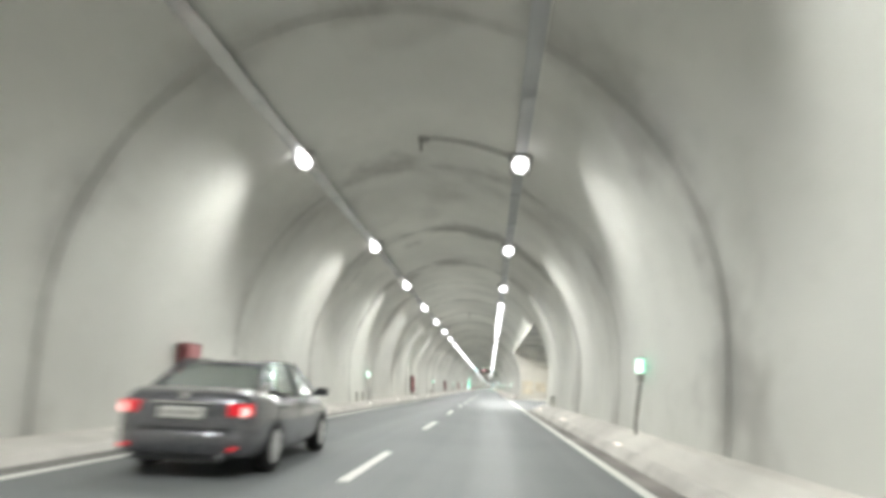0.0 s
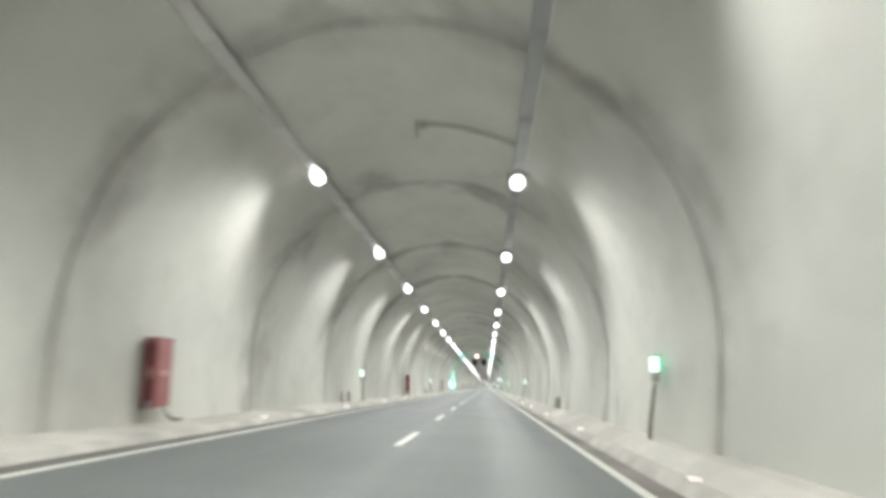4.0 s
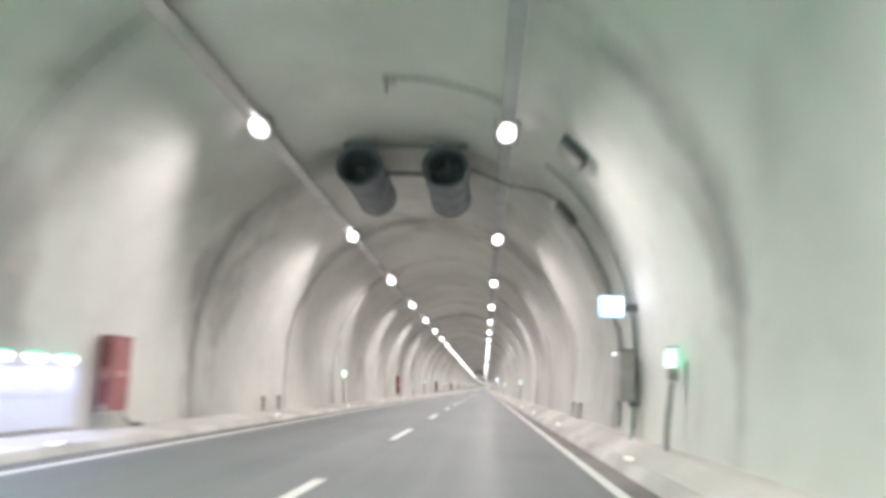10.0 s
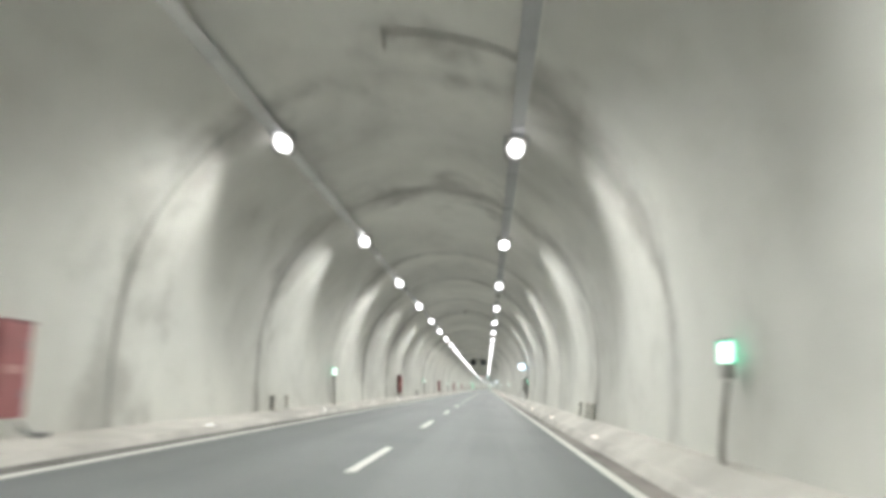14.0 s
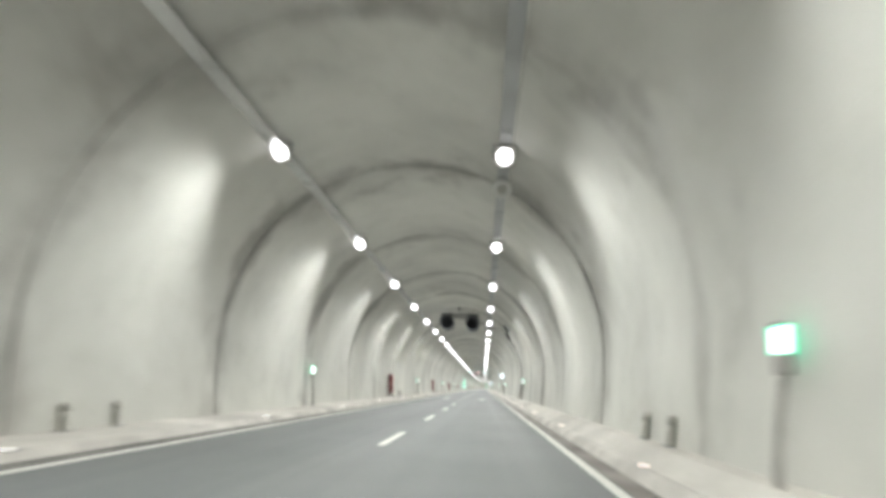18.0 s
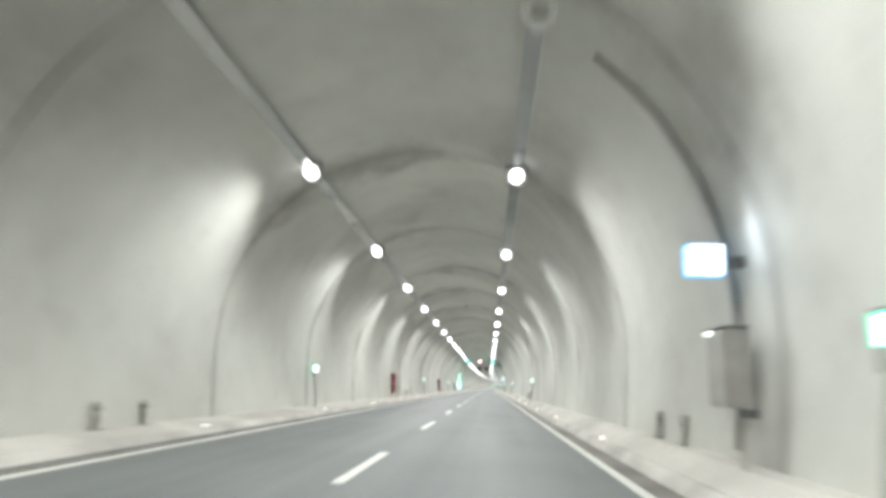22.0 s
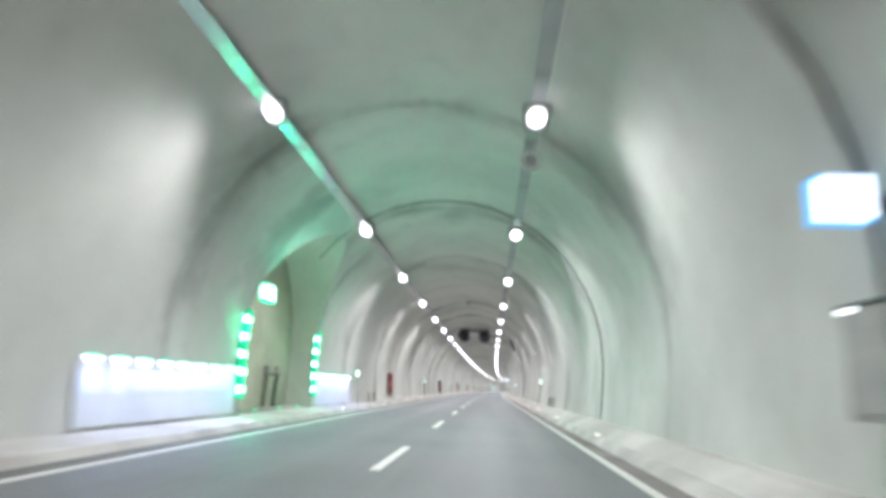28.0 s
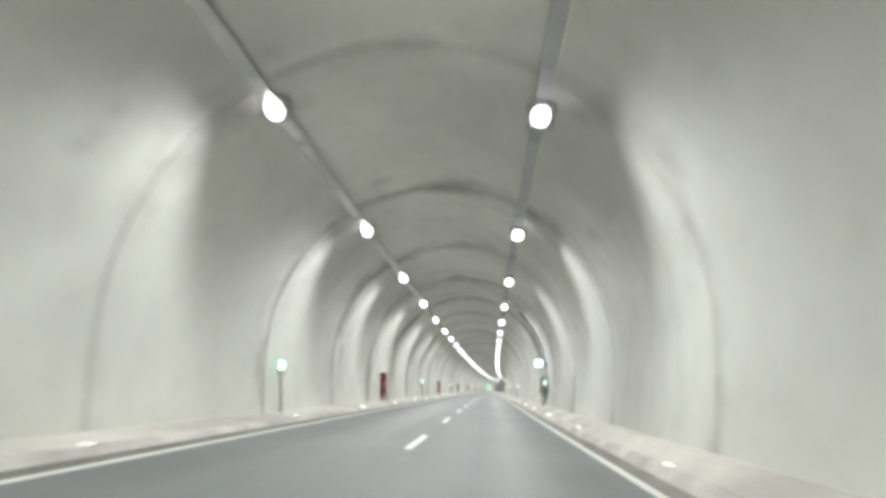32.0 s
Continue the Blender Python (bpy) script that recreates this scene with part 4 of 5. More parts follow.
sos = sos_station()
sos_s = [270.4, 427.2, 591.0, 750.9, 905.0, 1224.0]
for i, s in enumerate(sos_s):
    m = here(5.38, s, 0.25)
    if i:
        copy_thing(sos, m)
    else:
        sos.matrix_basis = m
    strip("station_light", at(5.30, s - 0.3, 3.75), at(5.0, s - 4, 3.0), 1.0, 0.8, 11.0, (0.75, 0.88, 1.0))
# the lay-bys' stations, on their own straight walls
for b0, b1 in BAYS:
    copy_thing(sos, here(9.90, b0 + 26.7, 0.2))


def wall_stub():
    root = thing("cable_stub", Matrix.Identity(4), "short grey cable duct with rounded cap at the wall foot", "cable duct", "cable ducts")
    bm = bmesh.new()
    tube(bm, [((0, 0, z), r, (X, Y)) for z, r in ((0.0, 0.115), (0.04, 0.102), (0.25, 0.097), (0.46, 0.097))], 14)
    part("duct", bm, STUBGREY, root, smooth=True)
    bm = bmesh.new()
    tube(bm, [((0, 0, z), r, (X, Y)) for z, r in ((0.44, 0.115), (0.52, 0.12), (0.59, 0.10), (0.635, 0.07), (0.65, 0.02))], 14)
    part("cap", bm, STUBGREY, root, smooth=True)
    bm = bmesh.new()
    box(bm, -0.14, 0.14, -0.15, 0.15, 0.0, 0.03, 0.01)
    part("foot_plate", bm, GALV, root)
    return root


stub = wall_stub()
places = []
DUCTS = [-28.0, 25.5, 78, 130, 183, 228.5, 281, 336, 390, 444, 486.7, 541.4, 595.4, 648.4, 700, 742.6, 790.4, 854.0, 907.0]
DUCTS += [960 + 53.4 * k for k in range(7)]
for i, c in enumerate(DUCTS):
    places += [(-7.3, c - 1.0, -0.16), (-7.3, c + 1.0, -0.16)]
    for d in {3: (0.6, -0.3, -1.4), 4: (2.0, 0.0, -1.9), 8: (1.0, -1.0, -2.4), 13: (1.0, -0.8, -2.6), 15: (2.0, 0.0, -1.7), 16: (1.0, -1.0, -2.4)}.get(i, (1.0, -1.0)):
        places += [(5.86, c + d, 0.17)]
places = [p for p in places if not (p[0] > 0 and in_bay(p[1], 1.0)) and not (p[0] < 0 and any(abs(p[1] - q) < 14.0 for q in PORTALS))]
for i, (x, s, z) in enumerate(places):
    lean = wall_tilt(0.5, 1 if x > 0 else -1)
    m = here(x, s, z) @ lean
    if i:
        copy_thing(stub, m)
    else:
        stub.matrix_basis = m


def kerb_stud(mat, label):
    root = thing("kerb_stud", Matrix.Identity(4), label, "kerb light", "kerb lights", metric=True)
    bm = bmesh.new()
    box(bm, -0.09, 0.09, -0.10, 0.10, 0.0, 0.028, 0.01)
    part("base", bm, GALV, root)
    bm = bmesh.new()
    box(bm, -0.07, 0.07, -0.106, -0.07, 0.010, 0.040, 0.008)
    part("lens", bm, mat, root)
    return root


STUD_STEP, STUD_L, STUD_R = 12.766, 10.3, 12.5
FAR_STUDS = 885.0
far = bmesh.new()
for side, x, z, mat, text, off in ((-1, -4.25, 0.128, STUD_WHITE, "small lit white marker light on the kerb", STUD_L), (1, 4.25, 0.178, STUD_RED, "small lit pinkish marker light on the kerb", STUD_R)):
    stud, first = kerb_stud(mat, text), True
    for k in range(-6, 110):
        s = k * STUD_STEP + off
        if side > 0 and in_bay(s, 0.5) or s > S1 - 6:
            continue
        m = on_road(x, s, z)
        if s > FAR_STUDS:
            box(far, -0.08, 0.08, -0.09, 0.09, 0.0, 0.05, 0.0, m)
        elif first:
            stud.matrix_basis, first = m, False
        else:
            copy_thing(stud, m)
tagged(part("kerb_studs_far", far, STUD_WHITE), "small lit marker lights far along the kerbs", "kerb light", kind="stuff")

# ================= jet fans =================


def fan_pair(s):
    root = thing("jet_fans", here(0, s), "pair of blue-grey cylindrical jet fans hung from the vault", "jet fan", "jet fans")
    zc, r, length = 8.08, 0.70, 3.6
    for x in (-2.28, 0.52):
        bm = bmesh.new()
        rings = [(0.0, r + 0.03), (0.05, r + 0.05), (0.12, r), (1.1, r), (1.14, r + 0.03), (1.2, r + 0.03), (1.24, r), (2.36, r), (2.40, r + 0.03), (2.46, r + 0.03), (2.5, r), (length - 0.12, r), (length - 0.05, r + 0.05), (length, r + 0.03)]
        tube(bm, [((x, y, zc), q, (Z, X)) for y, q in rings], 32, False)
        tube(bm, [((x, y, zc), q, (X, Z)) for y, q in ((0.0, r + 0.03), (0.10, r - 0.07), (1.4, r - 0.08))], 32, False)
        tube(bm, [((x, y, zc), q, (Z, X)) for y, q in ((length, r + 0.03), (length - 0.1, r - 0.07), (length - 1.4, r - 0.08))], 32, False)
        case = part("fan_casing", bm, FANBLUE, root, smooth=True)
        case.data.set_sharp_from_angle(angle=radians(35))
        bm = bmesh.new()
        tube(bm, [((x, 1.4, zc), r - 0.078, (X, Z)), ((x, 1.42, zc), 0.02, (X, Z))], 32, False)
        tube(bm, [((x, 0.75, zc), 0.10, (X, Z)), ((x, 0.85, zc), 0.22, (X, Z)), ((x, 1.42, zc), 0.24, (X, Z))], 20)
        part("hub", bm, FANDARK, case)
        for i in range(9):
            a = 2 * math.pi * i / 9
            bm = bmesh.new()
            box(bm, -0.10, 0.10, -0.012, 0.012, 0.2, r - 0.09, 0.0, Matrix.Translation((x, 1.05, zc)) @ Matrix.Rotation(a, 4, "Y") @ Matrix.Rotation(radians(38), 4, "Z"))
            part("blade", bm, FANDARK, case)
        for y in (0.5, 1.8, 3.1):
            for dx in (-0.45, 0.45):
                bm = bmesh.new()
                top = CZ + math.sqrt(RAD ** 2 - (x + dx - CX) ** 2) + 0.03
                rod(bm, (x + dx, y, zc + math.sqrt(r * r - 0.2) - 0.02), (x + dx, y, top), 0.035, 6)
                part("hanger", bm, GALV, root)
    for y in (0.3, 3.0):
        bm = bmesh.new()
        box(bm, -2.9, 1.2, y, y + 0.12, zc + 0.72, zc + 0.86)
        part("crossbeam", bm, CABLEGREY, root)
    return root


FANS = (272.2, 538.4, 826.5)
for s in FANS:
    fan_pair(s)


def fan_isolator(s):
    """Switch boxes and looped cables on the haunch beside the fans."""
    root = thing("switch_box", here(0, s), "dark switch boxes and looped cable on the haunch", "switch box", "switch boxes")
    for dy, z in ((-3.6, 7.15), (0.6, 6.75)):
        x = wall_x(z, 1)
        m = Matrix.Translation((x - 0.10, dy, z)) @ wall_tilt(z, 1)
        bm = bmesh.new()
        box(bm, -0.14, 0.12, -0.32, 0.32, -0.42, 0.42, 0.03, m)
        b = part("box", bm, DARKGREY, root)
        bm = bmesh.new()
        box(bm, -0.165, -0.135, -0.26, 0.26, -0.34, 0.34, 0.01, m)
        part("lid", bm, DARKGREY, b)
    bm = bmesh.new()
    pts = [(1.3, 0.5, 8.15), (2.6, 0.5, 7.62), (3.6, 0.5, 7.45)] + [(wall_x(z, 1) - 0.09, 0.45 + 0.12 * math.sin(z * 2.3), z) for z in (7.1, 6.6, 6.0, 5.3, 4.5, 3.7, 3.0)]
    pipe(bm, pts, 0.042, 8)
    part("cable", bm, CABLEGREY, root)
    bm = bmesh.new()
    pipe(bm, [(wall_x(z, 1) - 0.09, 0.4, z) for z in (3.2, 2.6, 2.0, 1.4, 0.8, 0.3)], 0.09, 8)
    part("conduit", bm, GREY, root)
    return root


for s in FANS:
    fan_isolator(s)

# ================= lane signals =================


def lane_signals(s, zc):
    root = thing("lane_signal_gantry", here(0, s), "steel beam with green arrow signals and a red ring speed signal", "signal gantry", "signal gantries")
    for z in (zc + 0.42, zc - 0.40):
        bm = bmesh.new()
        half = math.sqrt(RAD ** 2 - (z - CZ) ** 2) + 0.02
        box(bm, CX - half, CX + half, 0.24, 0.36, z - 0.06, z + 0.06, 0.01)
        part("beam", bm, GALV, root, "galvanised box beam")
    for x in (-4.6, -3.5, -1.35, -0.25, 1.9, 3.05):
        bm = bmesh.new()
        box(bm, x - 0.03, x + 0.03, 0.2, 0.25, zc - 0.42, zc + 0.46, 0.005)
        part("strut", bm, GALV, root)
    for i, x in enumerate((-4.05, -0.80, 2.48)):
        bm = bmesh.new()
        box(bm, x - 0.46, x + 0.46, -0.06, 0.2, zc - 0.42, zc + 0.42, 0.03)
        case = part("signal_head", bm, BLACK, root, "black signal head")
        bm = bmesh.new()
        if i == 1:
            seg = 36
            for r0, r1 in ((0.29, 0.40),):
                a = [bm.verts.new((x + r0 * math.cos(2 * math.pi * k / seg), -0.075, zc + r0 * math.sin(2 * math.pi * k / seg))) for k in range(seg)]
                b = [bm.verts.new((x + r1 * math.cos(2 * math.pi * k / seg), -0.075, zc + r1 * math.sin(2 * math.pi * k / seg))) for k in range(seg)]
                for k in range(seg):
                    bm.faces.new((a[k], a[(k + 1) % seg], b[(k + 1) % seg], b[k]))
            bmesh.ops.solidify(bm, geom=bm.faces[:], thickness=0.02)
            part("red_ring", bm, RED_GLOW, case, "pale red lit ring")
            bm = bmesh.new()
            disc = [bm.verts.new((x + 0.288 * math.cos(2 * math.pi * k / seg), -0.072, zc + 0.288 * math.sin(2 * math.pi * k / seg))) for k in range(seg)]
            bmesh.ops.solidify(bm, geom=[bm.faces.new(disc)], thickness=0.012)
            part("round_face", bm, BLACK, case, "black round face")
            # figures shown as two plain lit bars
            for bx in (-0.16, 0.02):
                bm = bmesh.new()
                box(bm, x + bx, x + bx + 0.145, -0.092, -0.07, zc - 0.19, zc + 0.19, 0.004)
                part("figure_bar", bm, SIG_WHITE, case, "plain white lit bar")
        else:
            out = [(-0.06, 0.34), (0.06, 0.34), (0.06, -0.08), (0.20, 0.06), (0.28, -0.02), (0.0, -0.32), (-0.28, -0.02), (-0.20, 0.06), (-0.06, -0.08)]
            vs = [bm.verts.new((x + px, -0.08, zc + pz)) for px, pz in out]
            f = bm.faces.new(vs)
            bmesh.ops.solidify(bm, geom=[f], thickness=0.02)
            part("arrow", bm, ARROW_GLOW, case, "green lit down arrow")
        bm = bmesh.new()
        box(bm, x - 0.48, x + 0.48, -0.30, -0.05, zc + 0.42, zc + 0.45, 0.01)
        part("visor", bm, BLACK, case)
    cam_x = 4.55
    speaker = thing("ceiling_speaker", here(cam_x, s + 0.4, zc - 0.66), "dark horn loudspeaker pair on the haunch", "loudspeaker", "haunch loudspeakers")
    for dx, dz in ((-0.28, 0.14), (0.24, -0.30)):
        bm = bmesh.new()
        tube(bm, [((dx, -0.42, dz), 0.30, (X, Z)), ((dx, -0.36, dz), 0.28, (X, Z)), ((dx, 0.0, dz), 0.12, (X, Z)), ((dx, 0.30, dz), 0.10, (X, Z))], 16)
        part("horn", bm, CABLEGREY, speaker)
    bm = bmesh.new()
    rod(bm, (0.0, 0.05, 0.0), (wall_x(7.2, 1) - cam_x + 0.05, 0.05, 0.25), 0.04, 6)
    part("arm", bm, GALV, speaker)
    for ob in speaker.children:
        if ob.name.startswith("horn"):
            ob.data.transform(Matrix.Diagonal((1.5, 1.3, 1.5, 1.0)))


for s, zc in ((225.0, 7.60), (740.3, 7.46), (1255.5, 7.52)):
    lane_signals(s, zc)

# ================= tray loudspeakers =================
horn = thing("tray_loudspeaker", Matrix.Identity(4), "round white loudspeaker hung below the cable tray", "loudspeaker", "tray loudspeakers")
bm = bmesh.new()
tube(bm, [((0, -0.185, 0), 0.20, (X, Z)), ((0, -0.23, 0), 0.25, (X, Z)), ((0, -0.23, 0), 0.31, (X, Z)), ((0, -0.18, 0), 0.33, (X, Z)), ((0, -0.14, 0), 0.31, (X, Z)), ((0, 0.10, 0), 0.17, (X, Z)), ((0, 0.25, 0), 0.14, (X, Z))], 24)
part("horn", bm, HORN_WHITE, horn)
bm = bmesh.new()
tube(bm, [((0, -0.20, 0), 0.15, (X, Z)), ((0, -0.185, 0), 0.17, (X, Z))], 20)
part("mouth", bm, DUCTGREY, horn)
bm = bmesh.new()
rod(bm, (0, 0.05, 0.15), (0, 0.05, 0.62), 0.025, 6)
part("stem", bm, GALV, horn)
for i, s in enumerate((66.6, 150.5, 321.5, 407.1, 492.0, 541.0, 590.3, 676.0, 761.0, 847.3, 932.0)):
    m = here(2.39, s, 7.74)
    if i:
        copy_thing(horn, m)
    else:
        horn.matrix_basis = m

# ================= road markings =================
DASH, DASH_STEP = 9.94, 12.72
bm = bmesh.new()
box(bm, -0.075, 0.075, -3.5, 0.0, 0.001, 0.006)
dash_mesh = mesh_of("lane_dash", bm, PAINT)
k = 0
while True:
    s = DASH - DASH_STEP * 7 + DASH_STEP * k
    if s > S1 - 4:
        break
    if s > S0 + 5:
        part("lane_dash", dash_mesh, None, road, m=on_road(-0.12, s, 0.0))
    k += 1
for x in (1.74, -1.78):
    bm = bmesh.new()
    box(bm, -0.09, 0.09, 0.0, 3.1, 0.0, 0.005)
    a = [bm.verts.new((px, py, z)) for z in (0.0, 0.005) for px, py in ((-0.42, 3.1), (0.42, 3.1), (0.0, 5.0))]
    bm.faces.new(a[3:])
    bm.faces.new(a[2::-1])
    for u, v in ((0, 1), (1, 2), (2, 0)):
        bm.faces.new((a[u], a[v], a[v + 3], a[u + 3]))
    part("lane_arrow", bm, PAINT, road, "white painted straight-ahead arrow", m=on_road(x, 552.0, 0.001))

# cables led from the right tray up to the crown
for k in range(0, 22):
    sk = post_s(k) + (1.7 if k % 4 else 1.2)
    if abs(sk - 55) < 3:
        sk = 50.2
    root = thing("crown_cable", here(0, sk), "dusty brown cable running along the vault to a drop rod", "cable", "crown cables")
    bm = bmesh.new()
    pipe(bm, [(x, 0, CZ + math.sqrt(RAD ** 2 - (x - CX) ** 2) - 0.07) for x in (2.35, 1.9, 1.3, 0.6, 0.0, -0.5, -0.85)], 0.038, 8)
    part("cable", bm, DUCTBROWN, root)
    bm = bmesh.new()
    rod(bm, (-0.85, 0, 9.22), (-0.85, 0, 8.72), 0.045, 8)
    part("drop_rod", bm, DUCTBROWN, root)
    bm = bmesh.new()
    box(bm, -0.95, -0.6, -0.1, 0.1, 9.02, 9.18, 0.02)
    part("junction_box", bm, DUCTGREY, root)

# cable arcs clipped round the lining at some joints
for s in (158.1, 56.0, 232.0, 539.4):
    root = thing("cable_arc", here(0, s), "dark cable clipped round the lining at a joint", "cable", "lining cables")
    bm = bmesh.new()
    if in_bay(s):
        pts = [(x - 0.06, 0, z - 0.06) for x, z in (bay_roof(t / 12) for t in range(13))] + [(BAY_X - 0.08, 0, 2.6), (BAY_X - 0.08, 0, 2.2)]
    else:
        pts = [(wall_x(z, 1) - 0.05, 0.03 * math.sin(3 * z), z) for z in (8.2, 7.9, 7.5, 7.0, 6.4, 5.7, 4.9, 4.0, 3.0, 2.0, 1.0, 0.3)]
    pipe(bm, pts, 0.03, 8)
    part("cable", bm, CABLEGREY, root)

for s in (254.5, 769.7):
    root = thing("cable_arc", here(0, s), "dark cable clipped over the vault beside the passage", "cable", "lining cables")
    bm = bmesh.new()
    pts = [(CX + (RAD - 0.05) * math.cos(math.pi * a / 40), 0.0, CZ + (RAD - 0.05) * math.sin(math.pi * a / 40)) for a in range(32, -1, -2)]
    pipe(bm, pts + [(wall_x(z, 1) - 0.05, 0.0, z) for z in (1.8, 1.2, 0.6, 0.2)], 0.035, 8)
    part("cable", bm, CABLEGREY, root)

# ================= car =================
CARPAINT = surface("car_paint_graphite", (0.17, 0.17, 0.185), 0.26, 0.6, vary=0.1, scale=2.0, fine=60, bump=0.02, source="Object")
CARPAINT.node_tree.nodes["Principled BSDF"].inputs["Coat Weight"].default_value = 1.0
GLASS = Nodes("car_glass")
GLASS.bsdf.inputs["Base Color"].default_value = (0.30, 0.35, 0.315, 1)
GLASS.bsdf.inputs["Roughness"].default_value = 0.08
GLASS.bsdf.inputs["Transmission Weight"].default_value = 0.55
GLASS.bsdf.inputs["IOR"].default_value = 1.3
GLASS = GLASS.mat
CHROME = surface("chrome", (0.75, 0.75, 0.75), 0.15, 0.95, vary=0.05, source="Object", bump=0.0)
ALLOY = surface("alloy_rim", (0.72, 0.72, 0.72), 0.4, 0.5, source="Object")
SEATCLOTH = surface("grey_seat_cloth", (0.42, 0.42, 0.40), 0.9, source="Object")


def sedan(m):
    car = thing("car", m, "dark graphite four-door saloon with lit tail lights", "car", metric=True)
    # lower body: y from the tail, half width, sill and deck heights
    st = [(0.00, 0.56, 0.40, 0.66), (0.03, 0.69, 0.33, 0.85), (0.10, 0.775, 0.27, 0.955), (0.22, 0.83, 0.235, 1.01), (0.38, 0.862, 0.21, 1.04), (0.60, 0.875, 0.20, 1.05),
          (0.95, 0.88, 0.19, 1.00), (1.6, 0.88, 0.18, 0.96), (2.4, 0.88, 0.18, 0.95), (3.1, 0.88, 0.18, 0.955), (3.45, 0.875, 0.19, 0.95), (3.9, 0.86, 0.20, 0.86),
          (4.25, 0.80, 0.22, 0.76), (4.45, 0.70, 0.27, 0.66), (4.54, 0.52, 0.36, 0.54)]
    bm = bmesh.new()
    rows = []
    for y, w, zb, zt in st:
        h = zt - zb
        prof = [(0.0, zb), (0.80 * w, zb), (0.95 * w, zb + 0.10 * h), (1.0 * w, zb + 0.38 * h), (0.995 * w, zb + 0.62 * h), (0.965 * w, zb + 0.84 * h), (0.90 * w, zb + 0.95 * h), (0.74 * w, zb + 0.99 * h), (0.0, zt)]
        rows.append([bm.verts.new((px, y, pz)) for px, pz in prof] + [bm.verts.new((-px, y, pz)) for px, pz in prof[-2:0:-1]])
    for a, b in zip(rows, rows[1:]):
        for i in range(len(a)):
            j = (i + 1) % len(a)
            bm.faces.new((a[i], a[j], b[j], b[i]))
    bm.faces.new(rows[0][::-1])
    bm.faces.new(rows[-1])
    bmesh.ops.recalc_face_normals(bm, faces=bm.faces)
    bmesh.ops.subdivide_edges(bm, edges=bm.edges[:], cuts=1, use_grid_fill=True, smooth=0.6)
    body = part("body", bm, CARPAINT, car, smooth=True)
    # greenhouse pillars and roof
    lo = [(0.62, 0.70, 1.03), (1.15, 0.74, 1.00), (2.1, 0.78, 0.955), (3.0, 0.78, 0.955), (3.42, 0.72, 0.95)]
    hi = [(1.20, 0.52, 1.33), (1.42, 0.55, 1.385), (1.95, 0.57, 1.41), (2.42, 0.56, 1.395), (2.60, 0.54, 1.355)]
    bm = bmesh.new()
    rows = [[bm.verts.new(p) for p in ((-w, y, z), (-0.5 * w, y - 0.02, z + 0.02), (0, y - 0.03, z + 0.025), (0.5 * w, y - 0.02, z + 0.02), (w, y, z))] for y, w, z in hi]
    for a, b in zip(rows, rows[1:]):
        for i in range(4):
            bm.faces.new((a[i], a[i + 1], b[i + 1], b[i]))
    bmesh.ops.recalc_face_normals(bm, faces=bm.faces)
    bmesh.ops.solidify(bm, geom=bm.faces[:], thickness=0.03)
    part("roof", bm, CARPAINT, car, smooth=True)

    def pane(name, pts, inset=0.0):
        bm = bmesh.new()
        f = bm.faces.new([bm.verts.new(p) for p in pts])
        bmesh.ops.solidify(bm, geom=[f], thickness=0.008)
        g = part(name, bm, GLASS, car, "tinted glass")
        g.visible_shadow = False
        return g

    pane("rear_window", [(-0.66, 0.66, 1.045), (0.66, 0.66, 1.045), (0.51, 1.19, 1.335), (-0.51, 1.19, 1.335)])
    pane("windscreen", [(0.70, 3.38, 0.96), (-0.70, 3.38, 0.96), (-0.53, 2.62, 1.41), (0.53, 2.62, 1.41)])
    for q in (-1, 1):
        pane("side_window", [(q * 0.765, 1.22, 1.005), (q * 0.79, 2.08, 0.975), (q * 0.60, 1.93, 1.43), (q * 0.585, 1.50, 1.415)])
        pane("side_window", [(q * 0.79, 2.16, 0.972), (q * 0.775, 3.12, 0.97), (q * 0.575, 2.52, 1.41), (q * 0.60, 2.02, 1.43)])
        for a, b in (((q * 0.70, 0.62, 1.02), (q * 0.56, 1.20, 1.41)), ((q * 0.79, 2.12, 0.965), (q * 0.60, 1.97, 1.44)), ((q * 0.74, 3.40, 0.95), (q * 0.56, 2.60, 1.41)), ((q * 0.76, 1.05, 1.0), (q * 0.575, 1.45, 1.42))):
            bm = bmesh.new()
            rod(bm, a, b, 0.045, 8, 0.03)
            part("pillar", bm, CARPAINT, car)
        bm = bmesh.new()
        box(bm, -0.10, 0.10, -0.05, 0.09, -0.06, 0.07, 0.03, Matrix.Translation((q * 0.97, 3.0, 1.0)))
        rod(bm, (q * 0.84, 3.04, 0.97), (q * 0.93, 3.02, 0.98), 0.025, 6)
        part("wing_mirror", bm, CARPAINT, car)
        # tail light cluster wrapped round the corner
        bm = bmesh.new()
        box(bm, -0.15, 0.15, -0.10, 0.12, -0.07, 0.08, 0.035, Matrix.Translation((q * 0.66, 0.13, 0.79)) @ Matrix.Rotation(q * 0.55, 4, "Z"))
        tail = part("tail_light", bm, TAIL, car, "red lit tail light")
        bm = bmesh.new()
        tube(bm, [((q * 0.74, 0.16, 0.78), 0.062, (X, Z)), ((q * 0.735, 0.045, 0.78), 0.058, (X, Z))], 16)
        part("lamp_core", bm, TAIL_CORE, tail, "bright lit bulb")
        # no lamp: the emission stands for light thrown back by the reflector
        bm = bmesh.new()
        box(bm, q * 0.66 - 0.045, q * 0.66 + 0.045, -0.025, 0.08, 0.33, 0.375, 0.01)
        part("rear_reflector", bm, TAIL, car, "red reflector with its gleam painted in as emission")
        bm = bmesh.new()
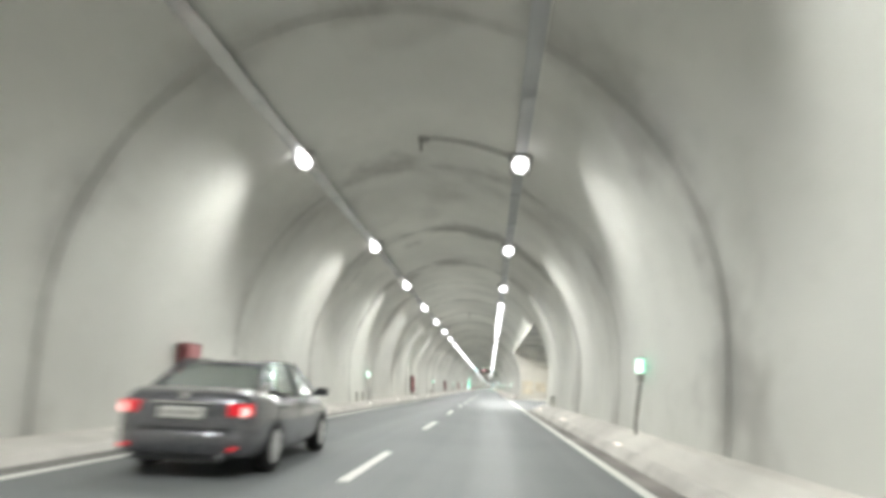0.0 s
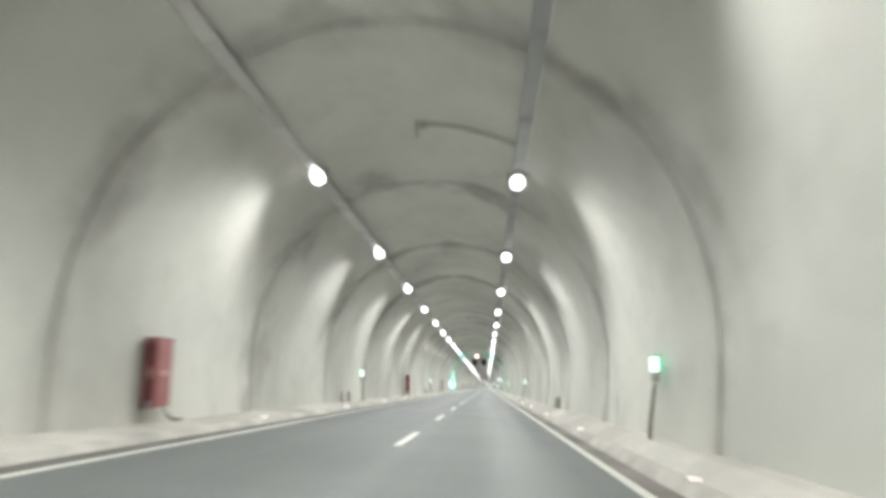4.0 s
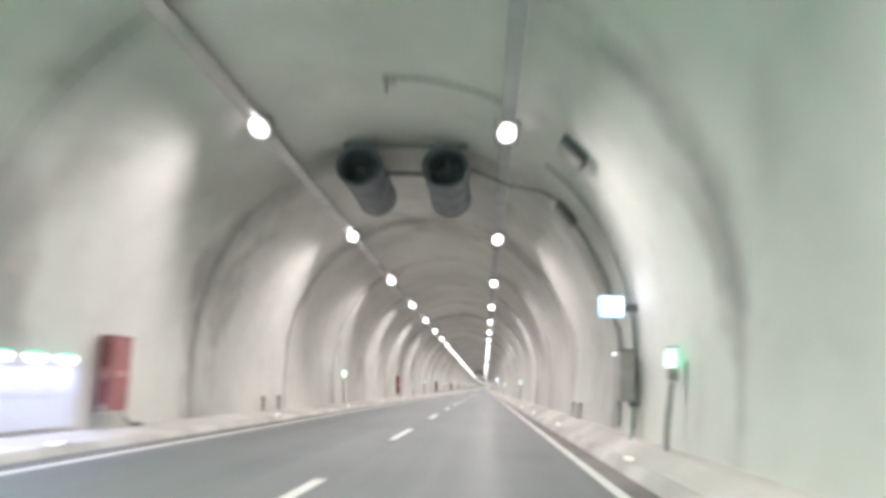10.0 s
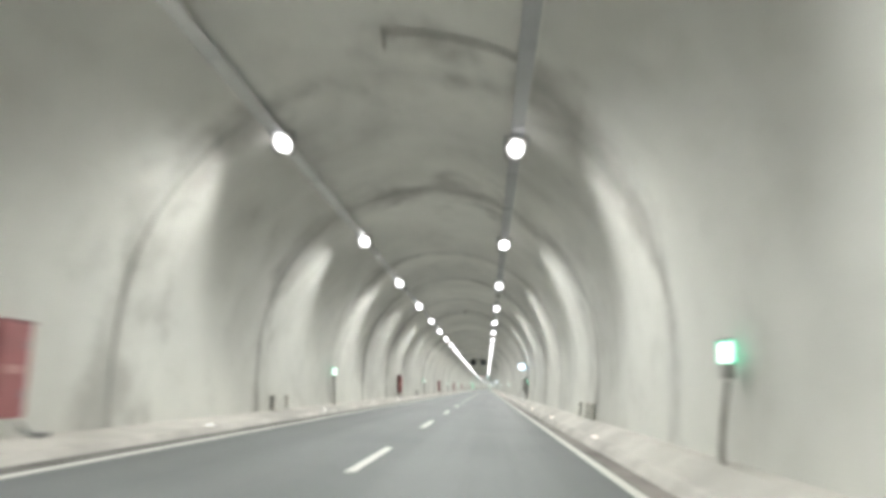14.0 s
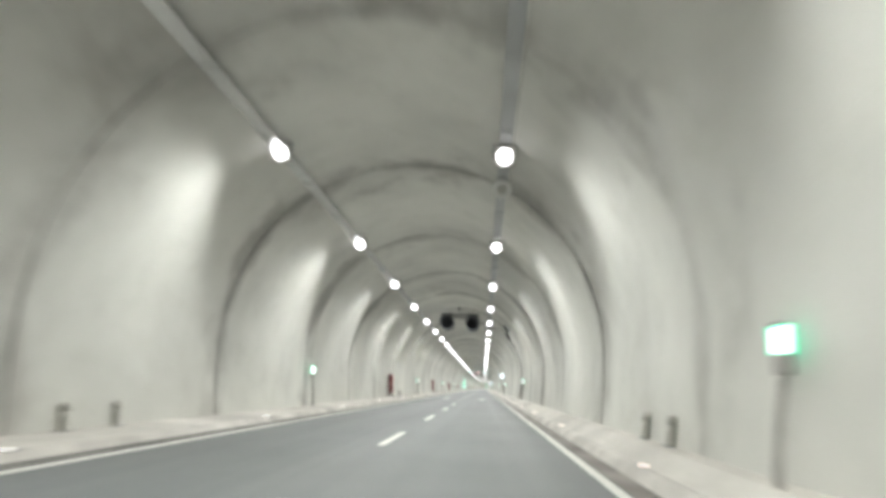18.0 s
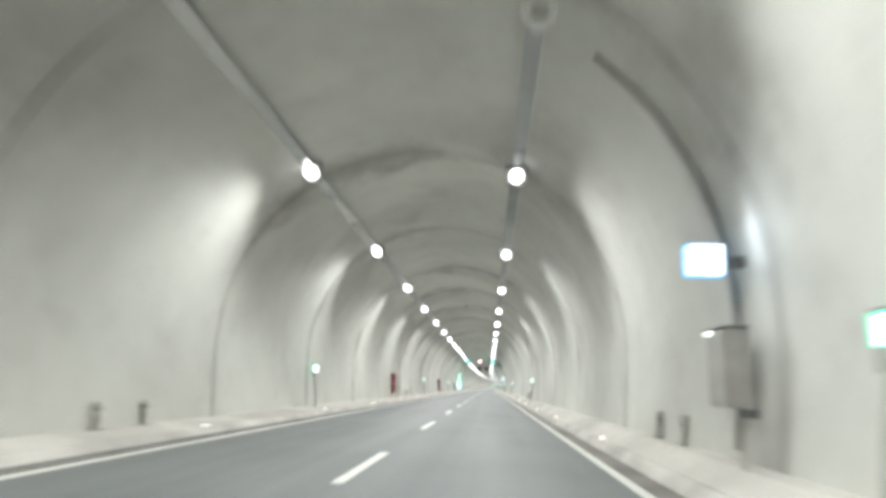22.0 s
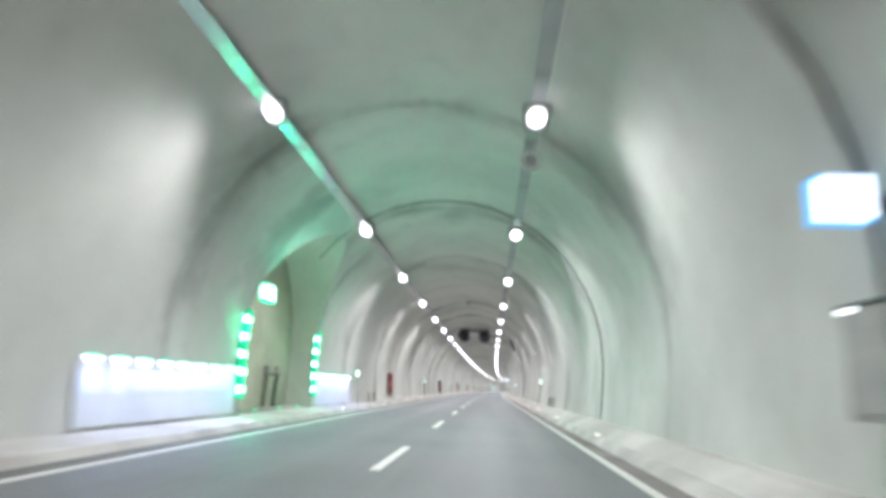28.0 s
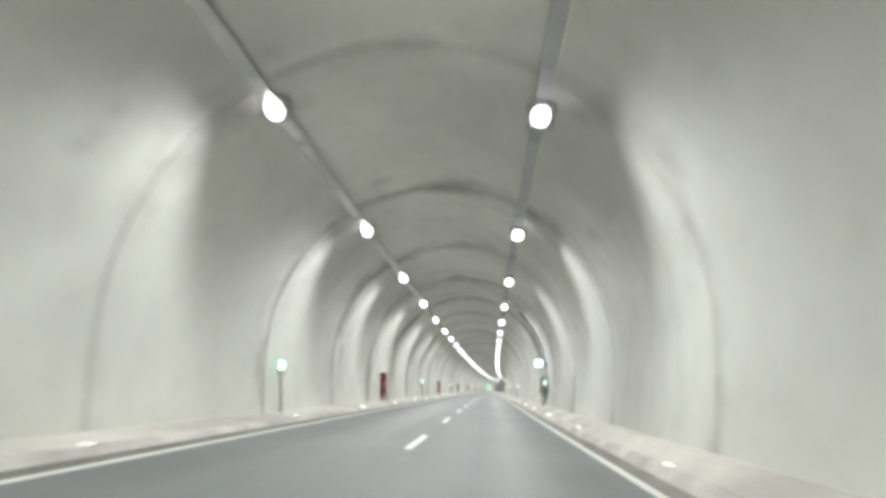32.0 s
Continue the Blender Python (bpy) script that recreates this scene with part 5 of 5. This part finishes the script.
        box(bm, q * 0.62 - 0.14, q * 0.62 + 0.14, 4.33, 4.44, 0.60, 0.70, 0.03)
        part("headlight", bm, CHROME, car)
        for yw in (0.98, 3.58):
            bm = bmesh.new()
            tube(bm, [((q * 0.68, yw, 0.315), 0.25, (Y, Z)), ((q * 0.69, yw, 0.315), 0.305, (Y, Z)), ((q * 0.72, yw, 0.315), 0.318, (Y, Z)), ((q * 0.86, yw, 0.315), 0.318, (Y, Z)), ((q * 0.89, yw, 0.315), 0.30, (Y, Z)), ((q * 0.885, yw, 0.315), 0.215, (Y, Z))], 28)
            bmesh.ops.recalc_face_normals(bm, faces=bm.faces)
            wheel = part("wheel", bm, RUBBER, car, "black tyre", smooth=True)
            bm = bmesh.new()
            tube(bm, [((q * 0.886, yw, 0.315), 0.215, (Y, Z)), ((q * 0.875, yw, 0.315), 0.19, (Y, Z)), ((q * 0.895, yw, 0.315), 0.05, (Y, Z))], 24)
            for i in range(7):
                a = 2 * math.pi * i / 7
                box(bm, -0.012, 0.012, -0.022, 0.022, 0.04, 0.2, 0.0, Matrix.Translation((q * 0.893, yw, 0.315)) @ Matrix.Rotation(a, 4, "X"))
            bmesh.ops.recalc_face_normals(bm, faces=bm.faces)
            part("rim", bm, ALLOY, wheel, "grey alloy rim")
            # black ring laid on the body in place of the wheel well's shade
            bm = bmesh.new()
            seg = 20
            arc = [(yw + 0.365 * math.cos(math.pi * i / seg), 0.315 + 0.365 * math.sin(math.pi * i / seg)) for i in range(seg + 1)]
            a = [bm.verts.new((q * 0.884, y, z)) for y, z in arc]
            b = [bm.verts.new((q * 0.884, yw + (y - yw) * 0.88, 0.315 + (z - 0.315) * 0.88)) for y, z in arc]
            for i in range(seg):
                bm.faces.new((a[i], a[i + 1], b[i + 1], b[i]))
            bmesh.ops.solidify(bm, geom=bm.faces[:], thickness=0.006)
            part("wheel_arch", bm, BLACK, car)
        for yd in (2.12, 1.05):
            bm = bmesh.new()
            box(bm, q * 0.876 - 0.004, q * 0.876 + 0.004, yd - 0.004, yd + 0.004, 0.3, 0.92)
            part("door_gap", bm, BLACK, car)
        for yd in (1.25, 2.3):
            bm = bmesh.new()
            box(bm, q * 0.885 - 0.012, q * 0.885 + 0.012, yd, yd + 0.2, 0.80, 0.83, 0.008)
            part("door_handle", bm, CARPAINT, car)
    bm = bmesh.new()
    box(bm, -0.27, 0.27, -0.03, 0.03, 0.685, 0.815, 0.006)
    plate = part("number_plate", bm, WHITE, car, "white number plate")
    bm = bmesh.new()
    for x0 in (-0.20, -0.04, 0.10):
        box(bm, x0, x0 + 0.11, -0.036, -0.028, 0.73, 0.775)
    part("plate_bar", bm, GREY, plate, "plain grey bars")
    bm = bmesh.new()
    box(bm, -0.40, 0.40, -0.004, 0.05, 0.845, 0.875, 0.01)
    part("boot_trim", bm, CHROME, car)
    bm = bmesh.new()
    tube(bm, [((0, 0.05, 0.945), 0.045, (X, Z)), ((0, 0.02, 0.945), 0.045, (X, Z))], 16)
    part("badge", bm, CHROME, car)
    bm = bmesh.new()
    rows = []
    for x, y in ((-0.86, 0.46), (-0.82, 0.16), (-0.72, 0.03), (-0.45, -0.04), (0.0, -0.06), (0.45, -0.04), (0.72, 0.03), (0.82, 0.16), (0.86, 0.46)):
        rows.append([bm.verts.new((x * k, y + d, z)) for k, d, z in ((0.94, 0.06, 0.24), (0.985, 0.01, 0.30), (1.0, 0.0, 0.40), (1.0, 0.0, 0.48), (0.985, 0.015, 0.535), (0.93, 0.10, 0.55))])
    for a, b in zip(rows, rows[1:]):
        for k in range(5):
            bm.faces.new((a[k], b[k], b[k + 1], a[k + 1]))
    bmesh.ops.recalc_face_normals(bm, faces=bm.faces)
    bmesh.ops.solidify(bm, geom=bm.faces[:], thickness=0.02)
    part("rear_bumper", bm, CARPAINT, car, smooth=True)
    bm = bmesh.new()
    box(bm, -0.62, 0.62, -0.015, 0.10, 0.555, 0.58, 0.01)
    part("bumper_seam", bm, BLACK, car)
    bm = bmesh.new()
    box(bm, -0.02, 0.02, 1.30, 1.48, 1.39, 1.48, 0.015)
    part("roof_antenna", bm, WHITE, car, "small pale fin on the roof")
    bm = bmesh.new()
    box(bm, -0.56, 0.56, -0.015, 0.10, 0.19, 0.25, 0.02)
    part("diffuser", bm, BLACK, car)
    bm = bmesh.new()
    tube(bm, [((0.52, -0.02, 0.26), 0.035, (X, Z)), ((0.52, 0.25, 0.26), 0.035, (X, Z))], 12)
    part("exhaust", bm, CHROME, car)
    for x in (-0.38, 0.38):
        for y in (1.35, 2.35):
            bm = bmesh.new()
            box(bm, x - 0.24, x + 0.24, y - 0.06, y + 0.08, 0.6, 1.12, 0.05)
            box(bm, x - 0.12, x + 0.12, y - 0.04, y + 0.05, 1.12, 1.30, 0.04)
            part("seat", bm, SEATCLOTH, car)
    return car


sedan(on_road(-2.03, -8.04, 0.0, 2.0))
